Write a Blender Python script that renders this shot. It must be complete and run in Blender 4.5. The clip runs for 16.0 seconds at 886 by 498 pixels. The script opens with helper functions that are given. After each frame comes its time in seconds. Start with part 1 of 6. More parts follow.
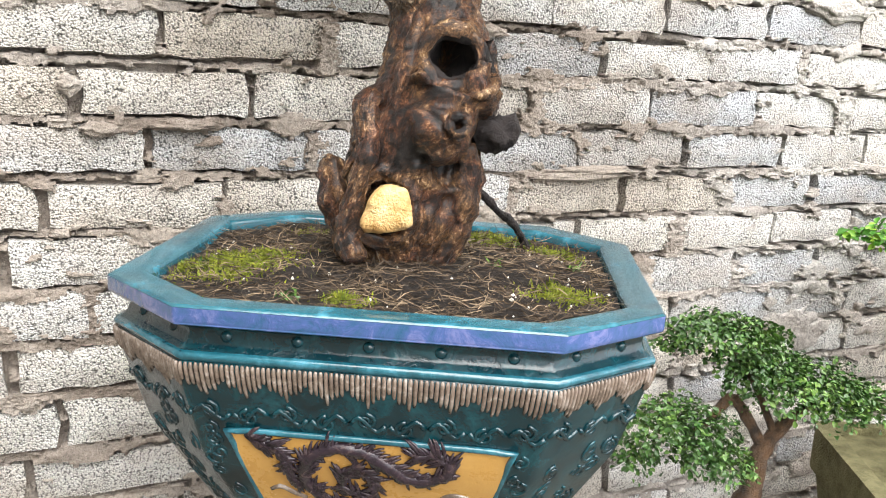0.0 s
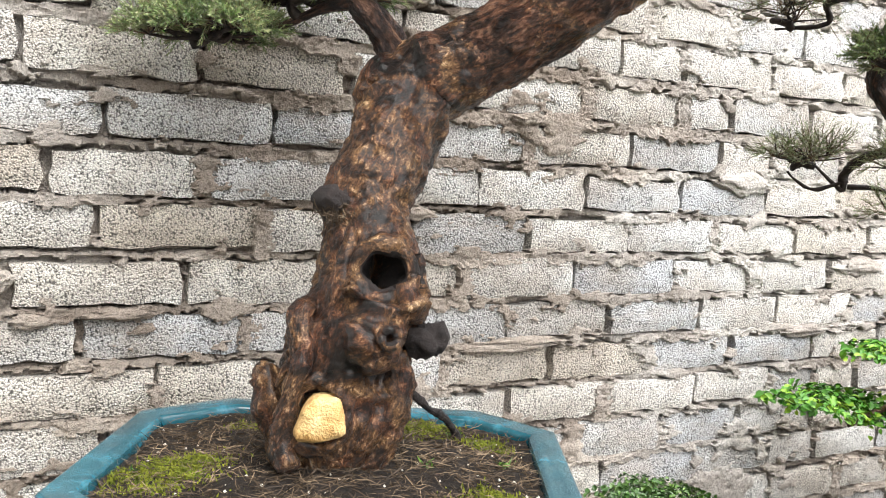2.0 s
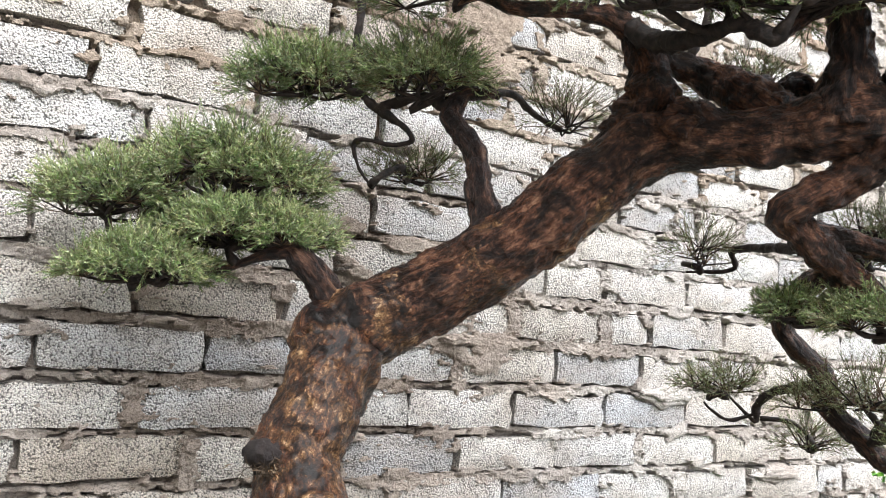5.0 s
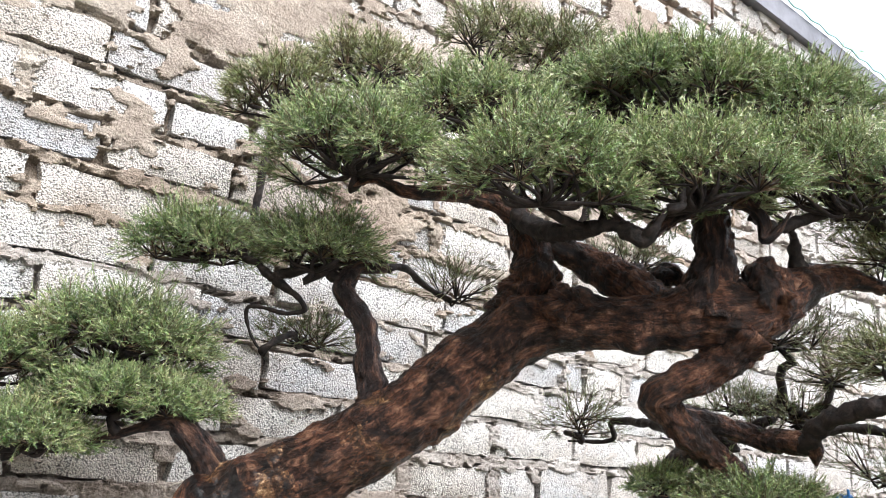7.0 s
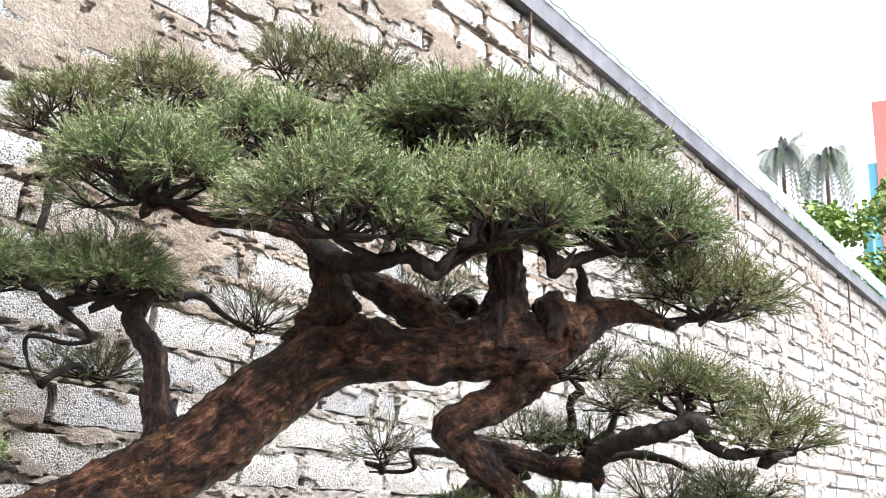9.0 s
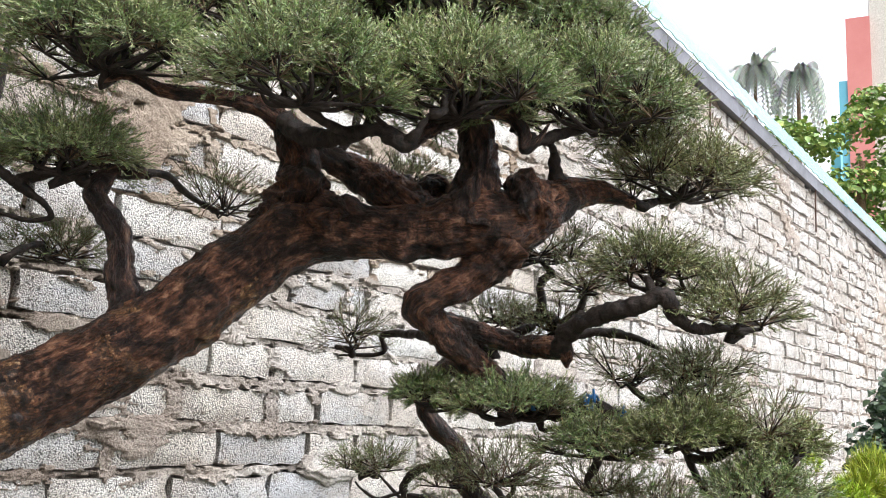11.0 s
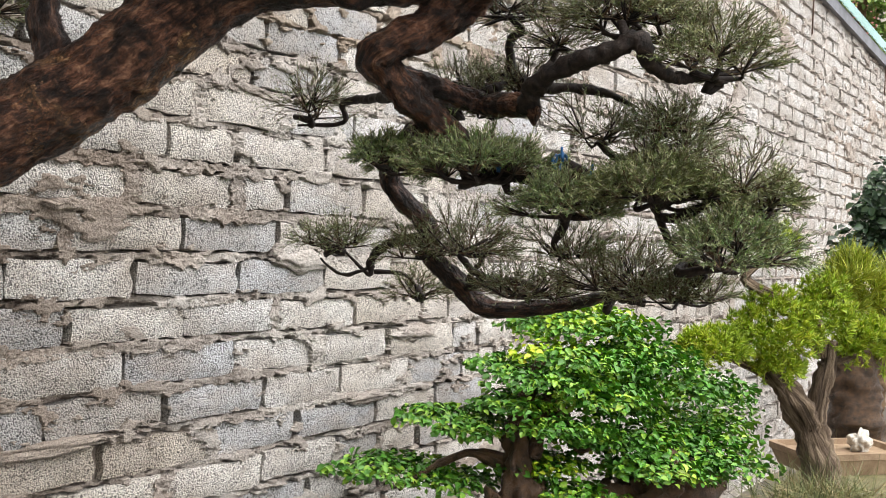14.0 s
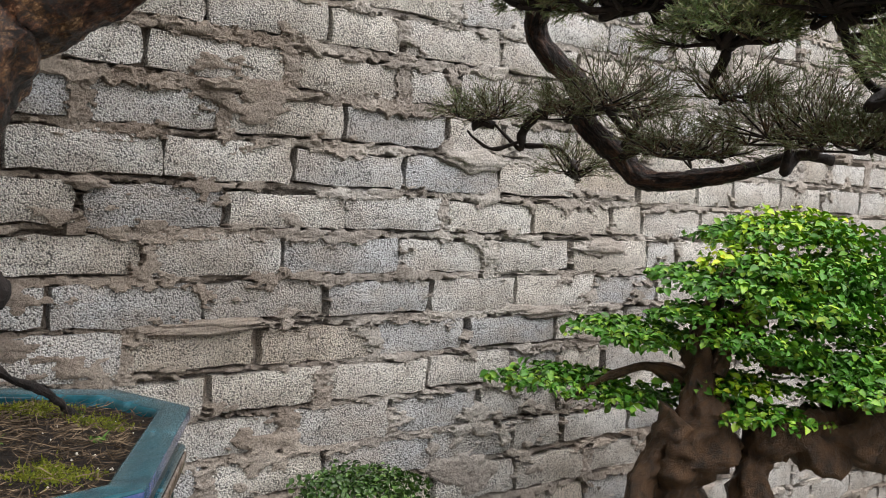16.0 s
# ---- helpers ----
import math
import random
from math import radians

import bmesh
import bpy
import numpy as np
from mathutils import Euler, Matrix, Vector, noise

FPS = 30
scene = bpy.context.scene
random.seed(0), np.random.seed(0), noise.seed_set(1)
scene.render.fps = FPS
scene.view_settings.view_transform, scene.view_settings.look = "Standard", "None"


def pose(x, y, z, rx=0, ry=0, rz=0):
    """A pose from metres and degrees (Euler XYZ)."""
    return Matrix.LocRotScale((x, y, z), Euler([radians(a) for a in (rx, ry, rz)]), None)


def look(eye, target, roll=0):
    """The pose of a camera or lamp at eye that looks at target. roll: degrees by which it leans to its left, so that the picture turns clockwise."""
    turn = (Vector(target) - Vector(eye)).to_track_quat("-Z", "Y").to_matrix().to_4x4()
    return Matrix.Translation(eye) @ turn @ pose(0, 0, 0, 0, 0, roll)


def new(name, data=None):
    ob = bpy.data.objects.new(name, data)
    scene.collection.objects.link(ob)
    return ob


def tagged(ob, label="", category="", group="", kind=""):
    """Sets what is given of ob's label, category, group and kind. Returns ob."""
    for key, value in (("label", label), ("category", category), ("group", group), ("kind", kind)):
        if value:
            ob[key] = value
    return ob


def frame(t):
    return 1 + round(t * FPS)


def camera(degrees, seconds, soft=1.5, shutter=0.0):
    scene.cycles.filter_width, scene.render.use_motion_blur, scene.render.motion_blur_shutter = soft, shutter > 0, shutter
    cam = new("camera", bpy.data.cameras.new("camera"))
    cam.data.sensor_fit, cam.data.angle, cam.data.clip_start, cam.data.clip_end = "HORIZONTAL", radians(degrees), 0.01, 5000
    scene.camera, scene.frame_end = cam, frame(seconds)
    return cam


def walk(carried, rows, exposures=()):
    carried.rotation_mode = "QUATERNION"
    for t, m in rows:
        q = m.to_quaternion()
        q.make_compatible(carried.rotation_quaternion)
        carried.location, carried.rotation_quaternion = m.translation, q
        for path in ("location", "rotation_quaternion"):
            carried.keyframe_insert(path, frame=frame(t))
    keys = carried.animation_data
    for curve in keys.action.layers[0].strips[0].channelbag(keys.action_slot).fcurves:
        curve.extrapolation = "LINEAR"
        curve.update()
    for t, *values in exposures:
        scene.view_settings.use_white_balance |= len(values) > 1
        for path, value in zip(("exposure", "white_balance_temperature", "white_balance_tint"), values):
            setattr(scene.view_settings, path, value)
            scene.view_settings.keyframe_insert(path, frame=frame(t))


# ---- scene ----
cam = camera(52.6, 16.0, 1.0)
EXPOSURES = [(0, 1.5, 6450, 10), (2, 1.33, 6450, 10), (4, 1.16, 6400, 11), (6.5, 1.27, 6150, 12), (9, 1.35, 6150, 12), (11.5, 0.92, 6350, 12), (12.5, 0.82, 6500, 12), (14, 0.68, 6600, 12), (15, 0.54, 6600, 12), (16, 0.22, 6600, 12)]
PATH = [
    (0, (0.192, -0.12, 1.467), (1.023, 1.643, 1.02), 3.2),
    (0.5, (0.185, -0.126, 1.514), (1.048, 1.639, 1.14), 2.9),
    (1, (0.179, -0.131, 1.554), (1.071, 1.63, 1.233), 3.2),
    (1.5, (0.17, -0.146, 1.599), (1.102, 1.608, 1.365), 3.1),
    (2, (0.17, -0.147, 1.641), (1.142, 1.593, 1.468), 3.1),
    (2.5, (0.162, -0.144, 1.67), (1.15, 1.592, 1.561), 3.1),
    (3, (0.149, -0.158, 1.703), (1.148, 1.574, 1.666), 3.7),
    (3.5, (0.15, -0.152, 1.727), (1.175, 1.565, 1.743), 3.6),
    (4, (0.155, -0.15, 1.76), (1.224, 1.539, 1.831), 3.7),
    (4.2, (0.15, -0.155, 1.773), (1.214, 1.535, 1.878), 3.8),
    (6.3, (0.092, -0.251, 1.933), (1.263, 1.325, 2.316), 4.3),
    (6.5, (0.092, -0.261, 1.946), (1.271, 1.297, 2.375), 4.4),
    (7, (0.087, -0.266, 1.958), (1.311, 1.245, 2.424), 4.6),
    (7.5, (0.091, -0.28, 1.98), (1.361, 1.17, 2.513), 4.5),
    (8, (0.109, -0.305, 1.992), (1.454, 1.06, 2.565), 3.9),
    (8.5, (0.14, -0.319, 1.986), (1.556, 0.981, 2.539), 3.1),
    (9, (0.154, -0.332, 1.98), (1.619, 0.918, 2.522), 3.0),
    (9.2, (0.159, -0.335, 1.979), (1.633, 0.905, 2.517), 3.0),
    (11.3, (0.212, -0.299, 1.889), (1.762, 0.923, 2.213), 2.9),
    (11.5, (0.223, -0.298, 1.889), (1.776, 0.926, 2.185), 3.0),
    (12, (0.249, -0.298, 1.866), (1.82, 0.917, 2.108), 2.7),
    (12.5, (0.272, -0.295, 1.835), (1.864, 0.904, 2.003), 2.8),
    (13, (0.299, -0.293, 1.81), (1.906, 0.893, 1.904), 2.9),
    (13.5, (0.329, -0.279, 1.781), (1.944, 0.901, 1.79), 3.0),
    (14, (0.359, -0.276, 1.754), (1.951, 0.935, 1.736), 2.1),
    (14.5, (0.455, -0.278, 1.713), (1.998, 0.994, 1.679), 2.1),
    (15, (0.535, -0.27, 1.657), (1.962, 1.132, 1.656), 2.5),
    (15.5, (0.621, -0.296, 1.571), (1.936, 1.211, 1.529), 2.9),
    (16, (0.699, -0.301, 1.503), (1.918, 1.281, 1.395), 2.6),
]
walk(cam, [(t, look(eye, target, roll)) for t, eye, target, roll in PATH], EXPOSURES)

# ---- light: a bright overcast sky, brightest over the wall ----
world = bpy.data.worlds.new("world")
scene.world = world
world.use_nodes = True
wn, wl = world.node_tree.nodes, world.node_tree.links
sky = wn.new("ShaderNodeTexSky")
sky.sky_type, sky.sun_disc = "NISHITA", False
sky.sun_elevation, sky.sun_rotation = radians(58), radians(100)
pale = wn.new("ShaderNodeHueSaturation")
pale.inputs["Saturation"].default_value = 0.25
wl.new(sky.outputs[0], pale.inputs["Color"])
wl.new(pale.outputs[0], wn["Background"].inputs["Color"])
wn["Background"].inputs["Strength"].default_value = 0.15
sun = new("sun", bpy.data.lights.new("sun", "SUN"))
sun.data.energy, sun.data.angle, sun.data.color = 4.4, radians(80), (1.0, 0.97, 0.92)
sun.matrix_world = look((0, 0, 0), (-0.06, 0.62, -1.0))


# ---- materials ----
def material(name, build, rough=0.8, metal=0.0, spec=0.4):
    m = bpy.data.materials.new(name)
    m.use_nodes = True
    n, l = m.node_tree.nodes, m.node_tree.links
    b = n["Principled BSDF"]
    b.inputs["Roughness"].default_value, b.inputs["Metallic"].default_value = rough, metal
    b.inputs["Specular IOR Level"].default_value = spec
    build(n, l, b)
    return m


def coords(n, l, world_space=True, scale=(1, 1, 1)):
    g = n.new("ShaderNodeNewGeometry") if world_space else n.new("ShaderNodeTexCoord")
    mp = n.new("ShaderNodeMapping")
    mp.inputs["Scale"].default_value = scale
    l.new(g.outputs["Position" if world_space else "Object"], mp.inputs[0])
    return mp.outputs[0]


def grain(n, l, along):
    """Bark coordinates that run along the limb: round the stem and its length."""
    a = n.new("ShaderNodeAttribute")
    a.attribute_name = "grain"
    mp = n.new("ShaderNodeMapping")
    mp.inputs["Scale"].default_value = (1, 1, along)
    l.new(a.outputs["Vector"], mp.inputs[0])
    return mp.outputs[0]


def noise_tex(n, l, vec, scale, detail=4, rough=0.6, dist=0.0):
    t = n.new("ShaderNodeTexNoise")
    t.inputs["Scale"].default_value, t.inputs["Detail"].default_value = scale, detail
    t.inputs["Roughness"].default_value, t.inputs["Distortion"].default_value = rough, dist
    l.new(vec, t.inputs["Vector"])
    return t.outputs["Fac"]


def voronoi(n, l, vec, scale, feature="F1", rnd=1.0):
    t = n.new("ShaderNodeTexVoronoi")
    t.feature = feature
    t.inputs["Scale"].default_value, t.inputs["Randomness"].default_value = scale, rnd
    l.new(vec, t.inputs["Vector"])
    return t.outputs["Distance"]


def ramp(n, l, fac, *stops):
    r = n.new("ShaderNodeValToRGB")
    e = r.color_ramp.elements
    while len(e) < len(stops):
        e.new(0.5)
    for k, (p, c) in zip(e, stops):
        k.position, k.color = p, (*c, 1) if len(c) == 3 else c
    l.new(fac, r.inputs[0])
    return r.outputs[0]


def mix(n, l, fac, a, b, kind="MIX"):
    m = n.new("ShaderNodeMix")
    m.data_type, m.blend_type = "RGBA", kind
    for sock, v in ((m.inputs[0], fac), (m.inputs[6], a), (m.inputs[7], b)):
        if isinstance(v, (int, float)):
            sock.default_value = v
        elif isinstance(v, tuple):
            sock.default_value = (*v, 1)
        else:
            l.new(v, sock)
    return m.outputs[2]


def math_node(n, l, op, a, b=0.0):
    m = n.new("ShaderNodeMath")
    m.operation = op
    for sock, v in zip(m.inputs, (a, b)):
        if isinstance(v, (int, float)):
            sock.default_value = v
        else:
            l.new(v, sock)
    return m.outputs[0]


def bump(n, l, b, height, strength=0.5, dist=0.01):
    u = n.new("ShaderNodeBump")
    u.inputs["Strength"].default_value, u.inputs["Distance"].default_value = strength, dist
    l.new(height, u.inputs["Height"])
    l.new(u.outputs[0], b.inputs["Normal"])


def grey(v, warm=0.0):
    return (v * (1 + warm), v, v * (1 - warm))


def block_mat(n, l, b):
    """Pressed cinder block: pale crumbly grit with small dark pores."""
    v = coords(n, l)
    info = n.new("ShaderNodeObjectInfo")
    crumbs = noise_tex(n, l, v, 150, 3, 0.55, 0.0)
    grit = noise_tex(n, l, v, 420, 2, 0.6)
    grains = math_node(n, l, "SUBTRACT", 0.95, voronoi(n, l, v, 190))
    h = math_node(n, l, "ADD", math_node(n, l, "MULTIPLY", crumbs, 0.5), math_node(n, l, "MULTIPLY", grit, 0.15))
    h = math_node(n, l, "ADD", h, math_node(n, l, "MULTIPLY", grains, 0.35))
    h = math_node(n, l, "ADD", h, math_node(n, l, "MULTIPLY", math_node(n, l, "SUBTRACT", noise_tex(n, l, v, 22, 4, 0.6), 0.5), 0.22))
    speck = ramp(n, l, h, (0.33, grey(0.13)), (0.41, grey(0.46, 0.01)), (0.47, grey(0.74, 0.01)), (0.57, grey(0.94, 0.01)))
    tone = ramp(n, l, info.outputs["Random"], (0.0, (0.72, 0.75, 0.80)), (0.3, (0.95, 0.95, 0.95)), (0.75, (1.08, 1.06, 1.02)), (1.0, (0.90, 0.84, 0.76)))
    c = mix(n, l, 1.0, speck, tone, "MULTIPLY")
    smear = ramp(n, l, noise_tex(n, l, coords(n, l, scale=(4, 4, 8)), 1.0, 7, 0.7), (0.44, (0, 0, 0)), (0.60, (1, 1, 1)))
    dirt = ramp(n, l, noise_tex(n, l, coords(n, l, scale=(1.3, 1.3, 1.9)), 1.0, 5, 0.6), (0.40, (0.80, 0.77, 0.73)), (0.55, (1, 1, 1)))
    c = mix(n, l, math_node(n, l, "MULTIPLY", smear, 0.42), c, mix(n, l, 1.0, speck, (0.70, 0.63, 0.575), "MULTIPLY"))
    c = mix(n, l, math_node(n, l, "MULTIPLY", smear, 0.22), c, (0.55, 0.50, 0.455))
    l.new(mix(n, l, 1.0, c, dirt, "MULTIPLY"), b.inputs["Base Color"])
    bump(n, l, b, h, 1.0, 0.022)


def mortar_mat(tone):
    def build(n, l, b):
        v = coords(n, l)
        big = noise_tex(n, l, coords(n, l, scale=(2.2, 2.2, 3.5)), 1.0, 6, 0.65)
        fine = noise_tex(n, l, v, 120, 6, 0.75)
        c = ramp(n, l, big, (0.32, (0.34, 0.295, 0.26)), (0.46, (0.52, 0.47, 0.43)), (0.58, (0.66, 0.62, 0.58)), (0.72, (0.78, 0.76, 0.73)))
        d = ramp(n, l, fine, (0.32, grey(0.55)), (0.5, grey(0.98)), (0.7, grey(1.2)))
        stain = ramp(n, l, noise_tex(n, l, coords(n, l, scale=(0.55, 0.55, 0.8)), 1.0, 5, 0.6), (0.43, (1, 1, 1)), (0.60, (0.86, 0.79, 0.725)))
        l.new(mix(n, l, 1.0, mix(n, l, 1.0, mix(n, l, 1.0, c, d, "MULTIPLY"), stain, "MULTIPLY"), tone, "MULTIPLY"), b.inputs["Base Color"])
        bump(n, l, b, math_node(n, l, "ADD", fine, math_node(n, l, "MULTIPLY", noise_tex(n, l, v, 34, 5, 0.65), 1.6)), 1.0, 0.016)
    return build


def bark_mat(n, l, b):
    """Wet bark: ochre and pink-brown fibres along the stem, black furrows and rotten patches."""
    v = grain(n, l, 0.42)
    v1 = coords(n, l, False)
    big = noise_tex(n, l, v1, 10, 6, 0.7, 1.2)
    fl = noise_tex(n, l, v, 118, 8, 0.72, 0.4)
    patch = noise_tex(n, l, v1, 44, 9, 0.78, 0.6)
    hue = noise_tex(n, l, v1, 13, 4, 0.6, 0.5)
    fine = noise_tex(n, l, v1, 210, 5, 0.7)
    h = math_node(n, l, "ADD", math_node(n, l, "MULTIPLY", fl, 0.40), math_node(n, l, "MULTIPLY", patch, 0.40))
    h = math_node(n, l, "ADD", h, math_node(n, l, "MULTIPLY", fine, 0.2))
    red = ramp(n, l, h, (0.42, (0.010, 0.005, 0.004)), (0.48, (0.050, 0.018, 0.009)), (0.54, (0.20, 0.072, 0.028)), (0.595, (0.62, 0.34, 0.18)))
    tan = ramp(n, l, h, (0.41, (0.012, 0.007, 0.005)), (0.47, (0.070, 0.031, 0.012)), (0.535, (0.28, 0.14, 0.052)), (0.585, (0.86, 0.60, 0.34)))
    c = mix(n, l, ramp(n, l, hue, (0.42, grey(0.0)), (0.58, grey(1.0))), red, tan)
    dark = ramp(n, l, big, (0.39, (0.030, 0.022, 0.022)), (0.45, (0.36, 0.28, 0.24)), (0.54, (1, 1, 1)))
    l.new(mix(n, l, 1.0, c, dark, "MULTIPLY"), b.inputs["Base Color"])
    l.new(ramp(n, l, fl, (0.3, grey(0.28)), (0.7, grey(0.55))), b.inputs["Roughness"])
    b.inputs["Coat Weight"].default_value = 0.22
    b.inputs["Coat Roughness"].default_value = 0.25
    bump(n, l, b, h, 1.0, 0.045)


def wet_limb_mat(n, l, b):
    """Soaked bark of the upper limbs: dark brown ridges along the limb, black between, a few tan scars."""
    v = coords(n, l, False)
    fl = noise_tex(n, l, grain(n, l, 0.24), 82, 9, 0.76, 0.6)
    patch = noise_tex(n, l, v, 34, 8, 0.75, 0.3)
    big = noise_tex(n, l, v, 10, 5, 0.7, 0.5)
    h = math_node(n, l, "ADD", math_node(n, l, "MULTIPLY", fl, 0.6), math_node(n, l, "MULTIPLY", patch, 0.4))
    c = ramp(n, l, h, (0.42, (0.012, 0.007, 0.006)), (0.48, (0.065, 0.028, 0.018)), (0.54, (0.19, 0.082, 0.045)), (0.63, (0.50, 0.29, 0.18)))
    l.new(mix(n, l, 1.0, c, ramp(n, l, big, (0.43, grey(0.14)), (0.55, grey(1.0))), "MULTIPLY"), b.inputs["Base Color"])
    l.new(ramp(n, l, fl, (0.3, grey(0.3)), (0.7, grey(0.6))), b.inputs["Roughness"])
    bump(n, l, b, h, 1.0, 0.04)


def black_limb_mat(n, l, b):
    """Nearly black wet bark with a few red-brown scales."""
    fl = noise_tex(n, l, grain(n, l, 0.3), 60, 8, 0.75, 0.4)
    l.new(ramp(n, l, fl, (0.42, (0.010, 0.007, 0.007)), (0.51, (0.040, 0.022, 0.018)), (0.59, (0.13, 0.065, 0.042)), (0.69, (0.36, 0.22, 0.14))), b.inputs["Base Color"])
    l.new(ramp(n, l, fl, (0.3, grey(0.3)), (0.7, grey(0.6))), b.inputs["Roughness"])
    bump(n, l, b, fl, 1.0, 0.03)


def fibre_mat(n, l, b):
    """Dry shredding bark: long grey-brown fibres along the stem."""
    fl = noise_tex(n, l, grain(n, l, 0.06), 46, 8, 0.7, 0.2)
    l.new(ramp(n, l, fl, (0.36, (0.035, 0.022, 0.014)), (0.48, (0.15, 0.105, 0.07)), (0.58, (0.30, 0.225, 0.155)), (0.70, (0.46, 0.37, 0.27))), b.inputs["Base Color"])
    bump(n, l, b, fl, 1.0, 0.05)


def twig_mat(n, l, b):
    f = noise_tex(n, l, coords(n, l, False), 60, 4, 0.6)
    l.new(ramp(n, l, f, (0.35, (0.006, 0.005, 0.005)), (0.6, (0.03, 0.02, 0.016)), (0.8, (0.075, 0.058, 0.048))), b.inputs["Base Color"])
    bump(n, l, b, f, 0.8, 0.006)


def leaf_mat(dark, light, tip, rough=0.45, trans=0.25):
    def build(n, l, b):
        g = n.new("ShaderNodeNewGeometry")
        f = noise_tex(n, l, coords(n, l), 6, 3, 0.6)
        k = math_node(n, l, "ADD", math_node(n, l, "MULTIPLY", g.outputs["Random Per Island"], 0.4), math_node(n, l, "MULTIPLY", f, 0.75))
        l.new(ramp(n, l, k, (0.2, dark), (0.6, light), (0.85, tip)), b.inputs["Base Color"])
        b.inputs["Transmission Weight"].default_value = 0.0
        b.inputs["Subsurface Weight"].default_value = trans
        b.inputs["Subsurface Radius"].default_value = (0.004, 0.01, 0.002)
        b.inputs["Subsurface Scale"].default_value = 0.3
    return build


def glaze_mat(c0, c1, c2, scale=7.0, rough=0.16, coat=0.5):
    def build(n, l, b):
        v = coords(n, l)
        f = noise_tex(n, l, v, scale, 6, 0.65, 0.8)
        fine = noise_tex(n, l, v, 120, 3, 0.6)
        k = math_node(n, l, "ADD", math_node(n, l, "MULTIPLY", f, 0.85), math_node(n, l, "MULTIPLY", fine, 0.15))
        l.new(ramp(n, l, k, (0.32, c0), (0.52, c1), (0.72, c2)), b.inputs["Base Color"])
        l.new(ramp(n, l, k, (0.3, grey(rough * 0.6)), (0.75, grey(rough + 0.10))), b.inputs["Roughness"])
        b.inputs["Coat Weight"].default_value = coat
        b.inputs["Coat Roughness"].default_value = 0.12
        bump(n, l, b, k, 0.3, 0.012)
    return build


def plain_mat(c0, c1, scale=12.0, bstr=0.3):
    def build(n, l, b):
        v = coords(n, l)
        f = noise_tex(n, l, v, scale, 6, 0.65)
        l.new(ramp(n, l, f, (0.3, c0), (0.7, c1)), b.inputs["Base Color"])
        bump(n, l, b, noise_tex(n, l, v, scale * 8, 4, 0.6), bstr, 0.01)
    return build


BLOCK = material("cinder_block", block_mat, 0.92)
MORTAR = material("mortar", mortar_mat((1, 1, 1)), 0.95)
PLASTER = material("beige_plaster", mortar_mat((0.86, 0.79, 0.705)), 0.95)
BARK = material("wet_bark", bark_mat, 0.5, spec=0.5)
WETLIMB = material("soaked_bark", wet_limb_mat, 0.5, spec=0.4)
BLACKLIMB = material("black_wet_bark", black_limb_mat, 0.5, spec=0.4)
FIBRE = material("fibrous_bark", fibre_mat, 0.85)
TWIG = material("dark_twig", twig_mat, 0.7)
NEEDLE = material("needle_green", leaf_mat((0.060, 0.100, 0.046), (0.175, 0.25, 0.11), (0.40, 0.43, 0.22)), 0.32)
NEEDLETIP = material("needle_tip_green", leaf_mat((0.12, 0.175, 0.07), (0.29, 0.365, 0.165), (0.56, 0.57, 0.31)), 0.26)
OLIVE = material("needle_olive", leaf_mat((0.055, 0.074, 0.033), (0.155, 0.185, 0.080), (0.36, 0.37, 0.17)), 0.36)
OLIVETIP = material("needle_tip_olive", leaf_mat((0.10, 0.128, 0.052), (0.24, 0.275, 0.12), (0.47, 0.47, 0.23)), 0.32)
SPARSE = material("needle_brown_green", leaf_mat((0.072, 0.096, 0.048), (0.19, 0.235, 0.11), (0.40, 0.43, 0.23)), 0.4)
STEM = material("twig_stem", plain_mat((0.06, 0.038, 0.022), (0.17, 0.11, 0.06), 30), 0.7)
TEAL = material("teal_glaze", glaze_mat((0.006, 0.042, 0.062), (0.014, 0.10, 0.135), (0.065, 0.25, 0.34), 11.0), 0.18, spec=0.6)
DARKTEAL = material("dark_teal_glaze", glaze_mat((0.001, 0.009, 0.013), (0.002, 0.030, 0.040), (0.008, 0.080, 0.100), 17.0, 0.16, 0.3), 0.2, spec=0.5)
VIOLET = material("violet_blue_glaze", glaze_mat((0.015, 0.085, 0.16), (0.055, 0.10, 0.27), (0.22, 0.22, 0.44), 18.0), 0.2, spec=0.6)
OCHRE = material("ochre_glaze", glaze_mat((0.42, 0.22, 0.05), (0.52, 0.29, 0.075), (0.60, 0.36, 0.11), 4.0, 0.3), 0.3)
FRINGE = material("tan_glaze", glaze_mat((0.07, 0.052, 0.042), (0.19, 0.145, 0.115), (0.44, 0.39, 0.35), 34.0, 0.2), 0.25)
RELIEF = material("dark_violet_glaze", glaze_mat((0.010, 0.007, 0.011), (0.028, 0.018, 0.026), (0.085, 0.052, 0.045), 60.0, 0.25, 0.2), 0.25)
SOIL = material("soil", plain_mat((0.004, 0.003, 0.0025), (0.030, 0.020, 0.014), 70, 1.0), 0.75)
MOSS = material("moss", plain_mat((0.09, 0.14, 0.012), (0.34, 0.36, 0.03), 45, 0.9), 0.9)
STRAW = material("dry_needles", leaf_mat((0.022, 0.015, 0.009), (0.075, 0.050, 0.030), (0.30, 0.22, 0.14), 0.6, 0.0), 0.7)
ROCK = material("yellow_stone", plain_mat((0.50, 0.24, 0.05), (0.86, 0.64, 0.32), 22, 0.8), 0.75)
GROUND = material("damp_earth", plain_mat((0.05, 0.045, 0.035), (0.16, 0.14, 0.11), 3, 0.8), 0.9)
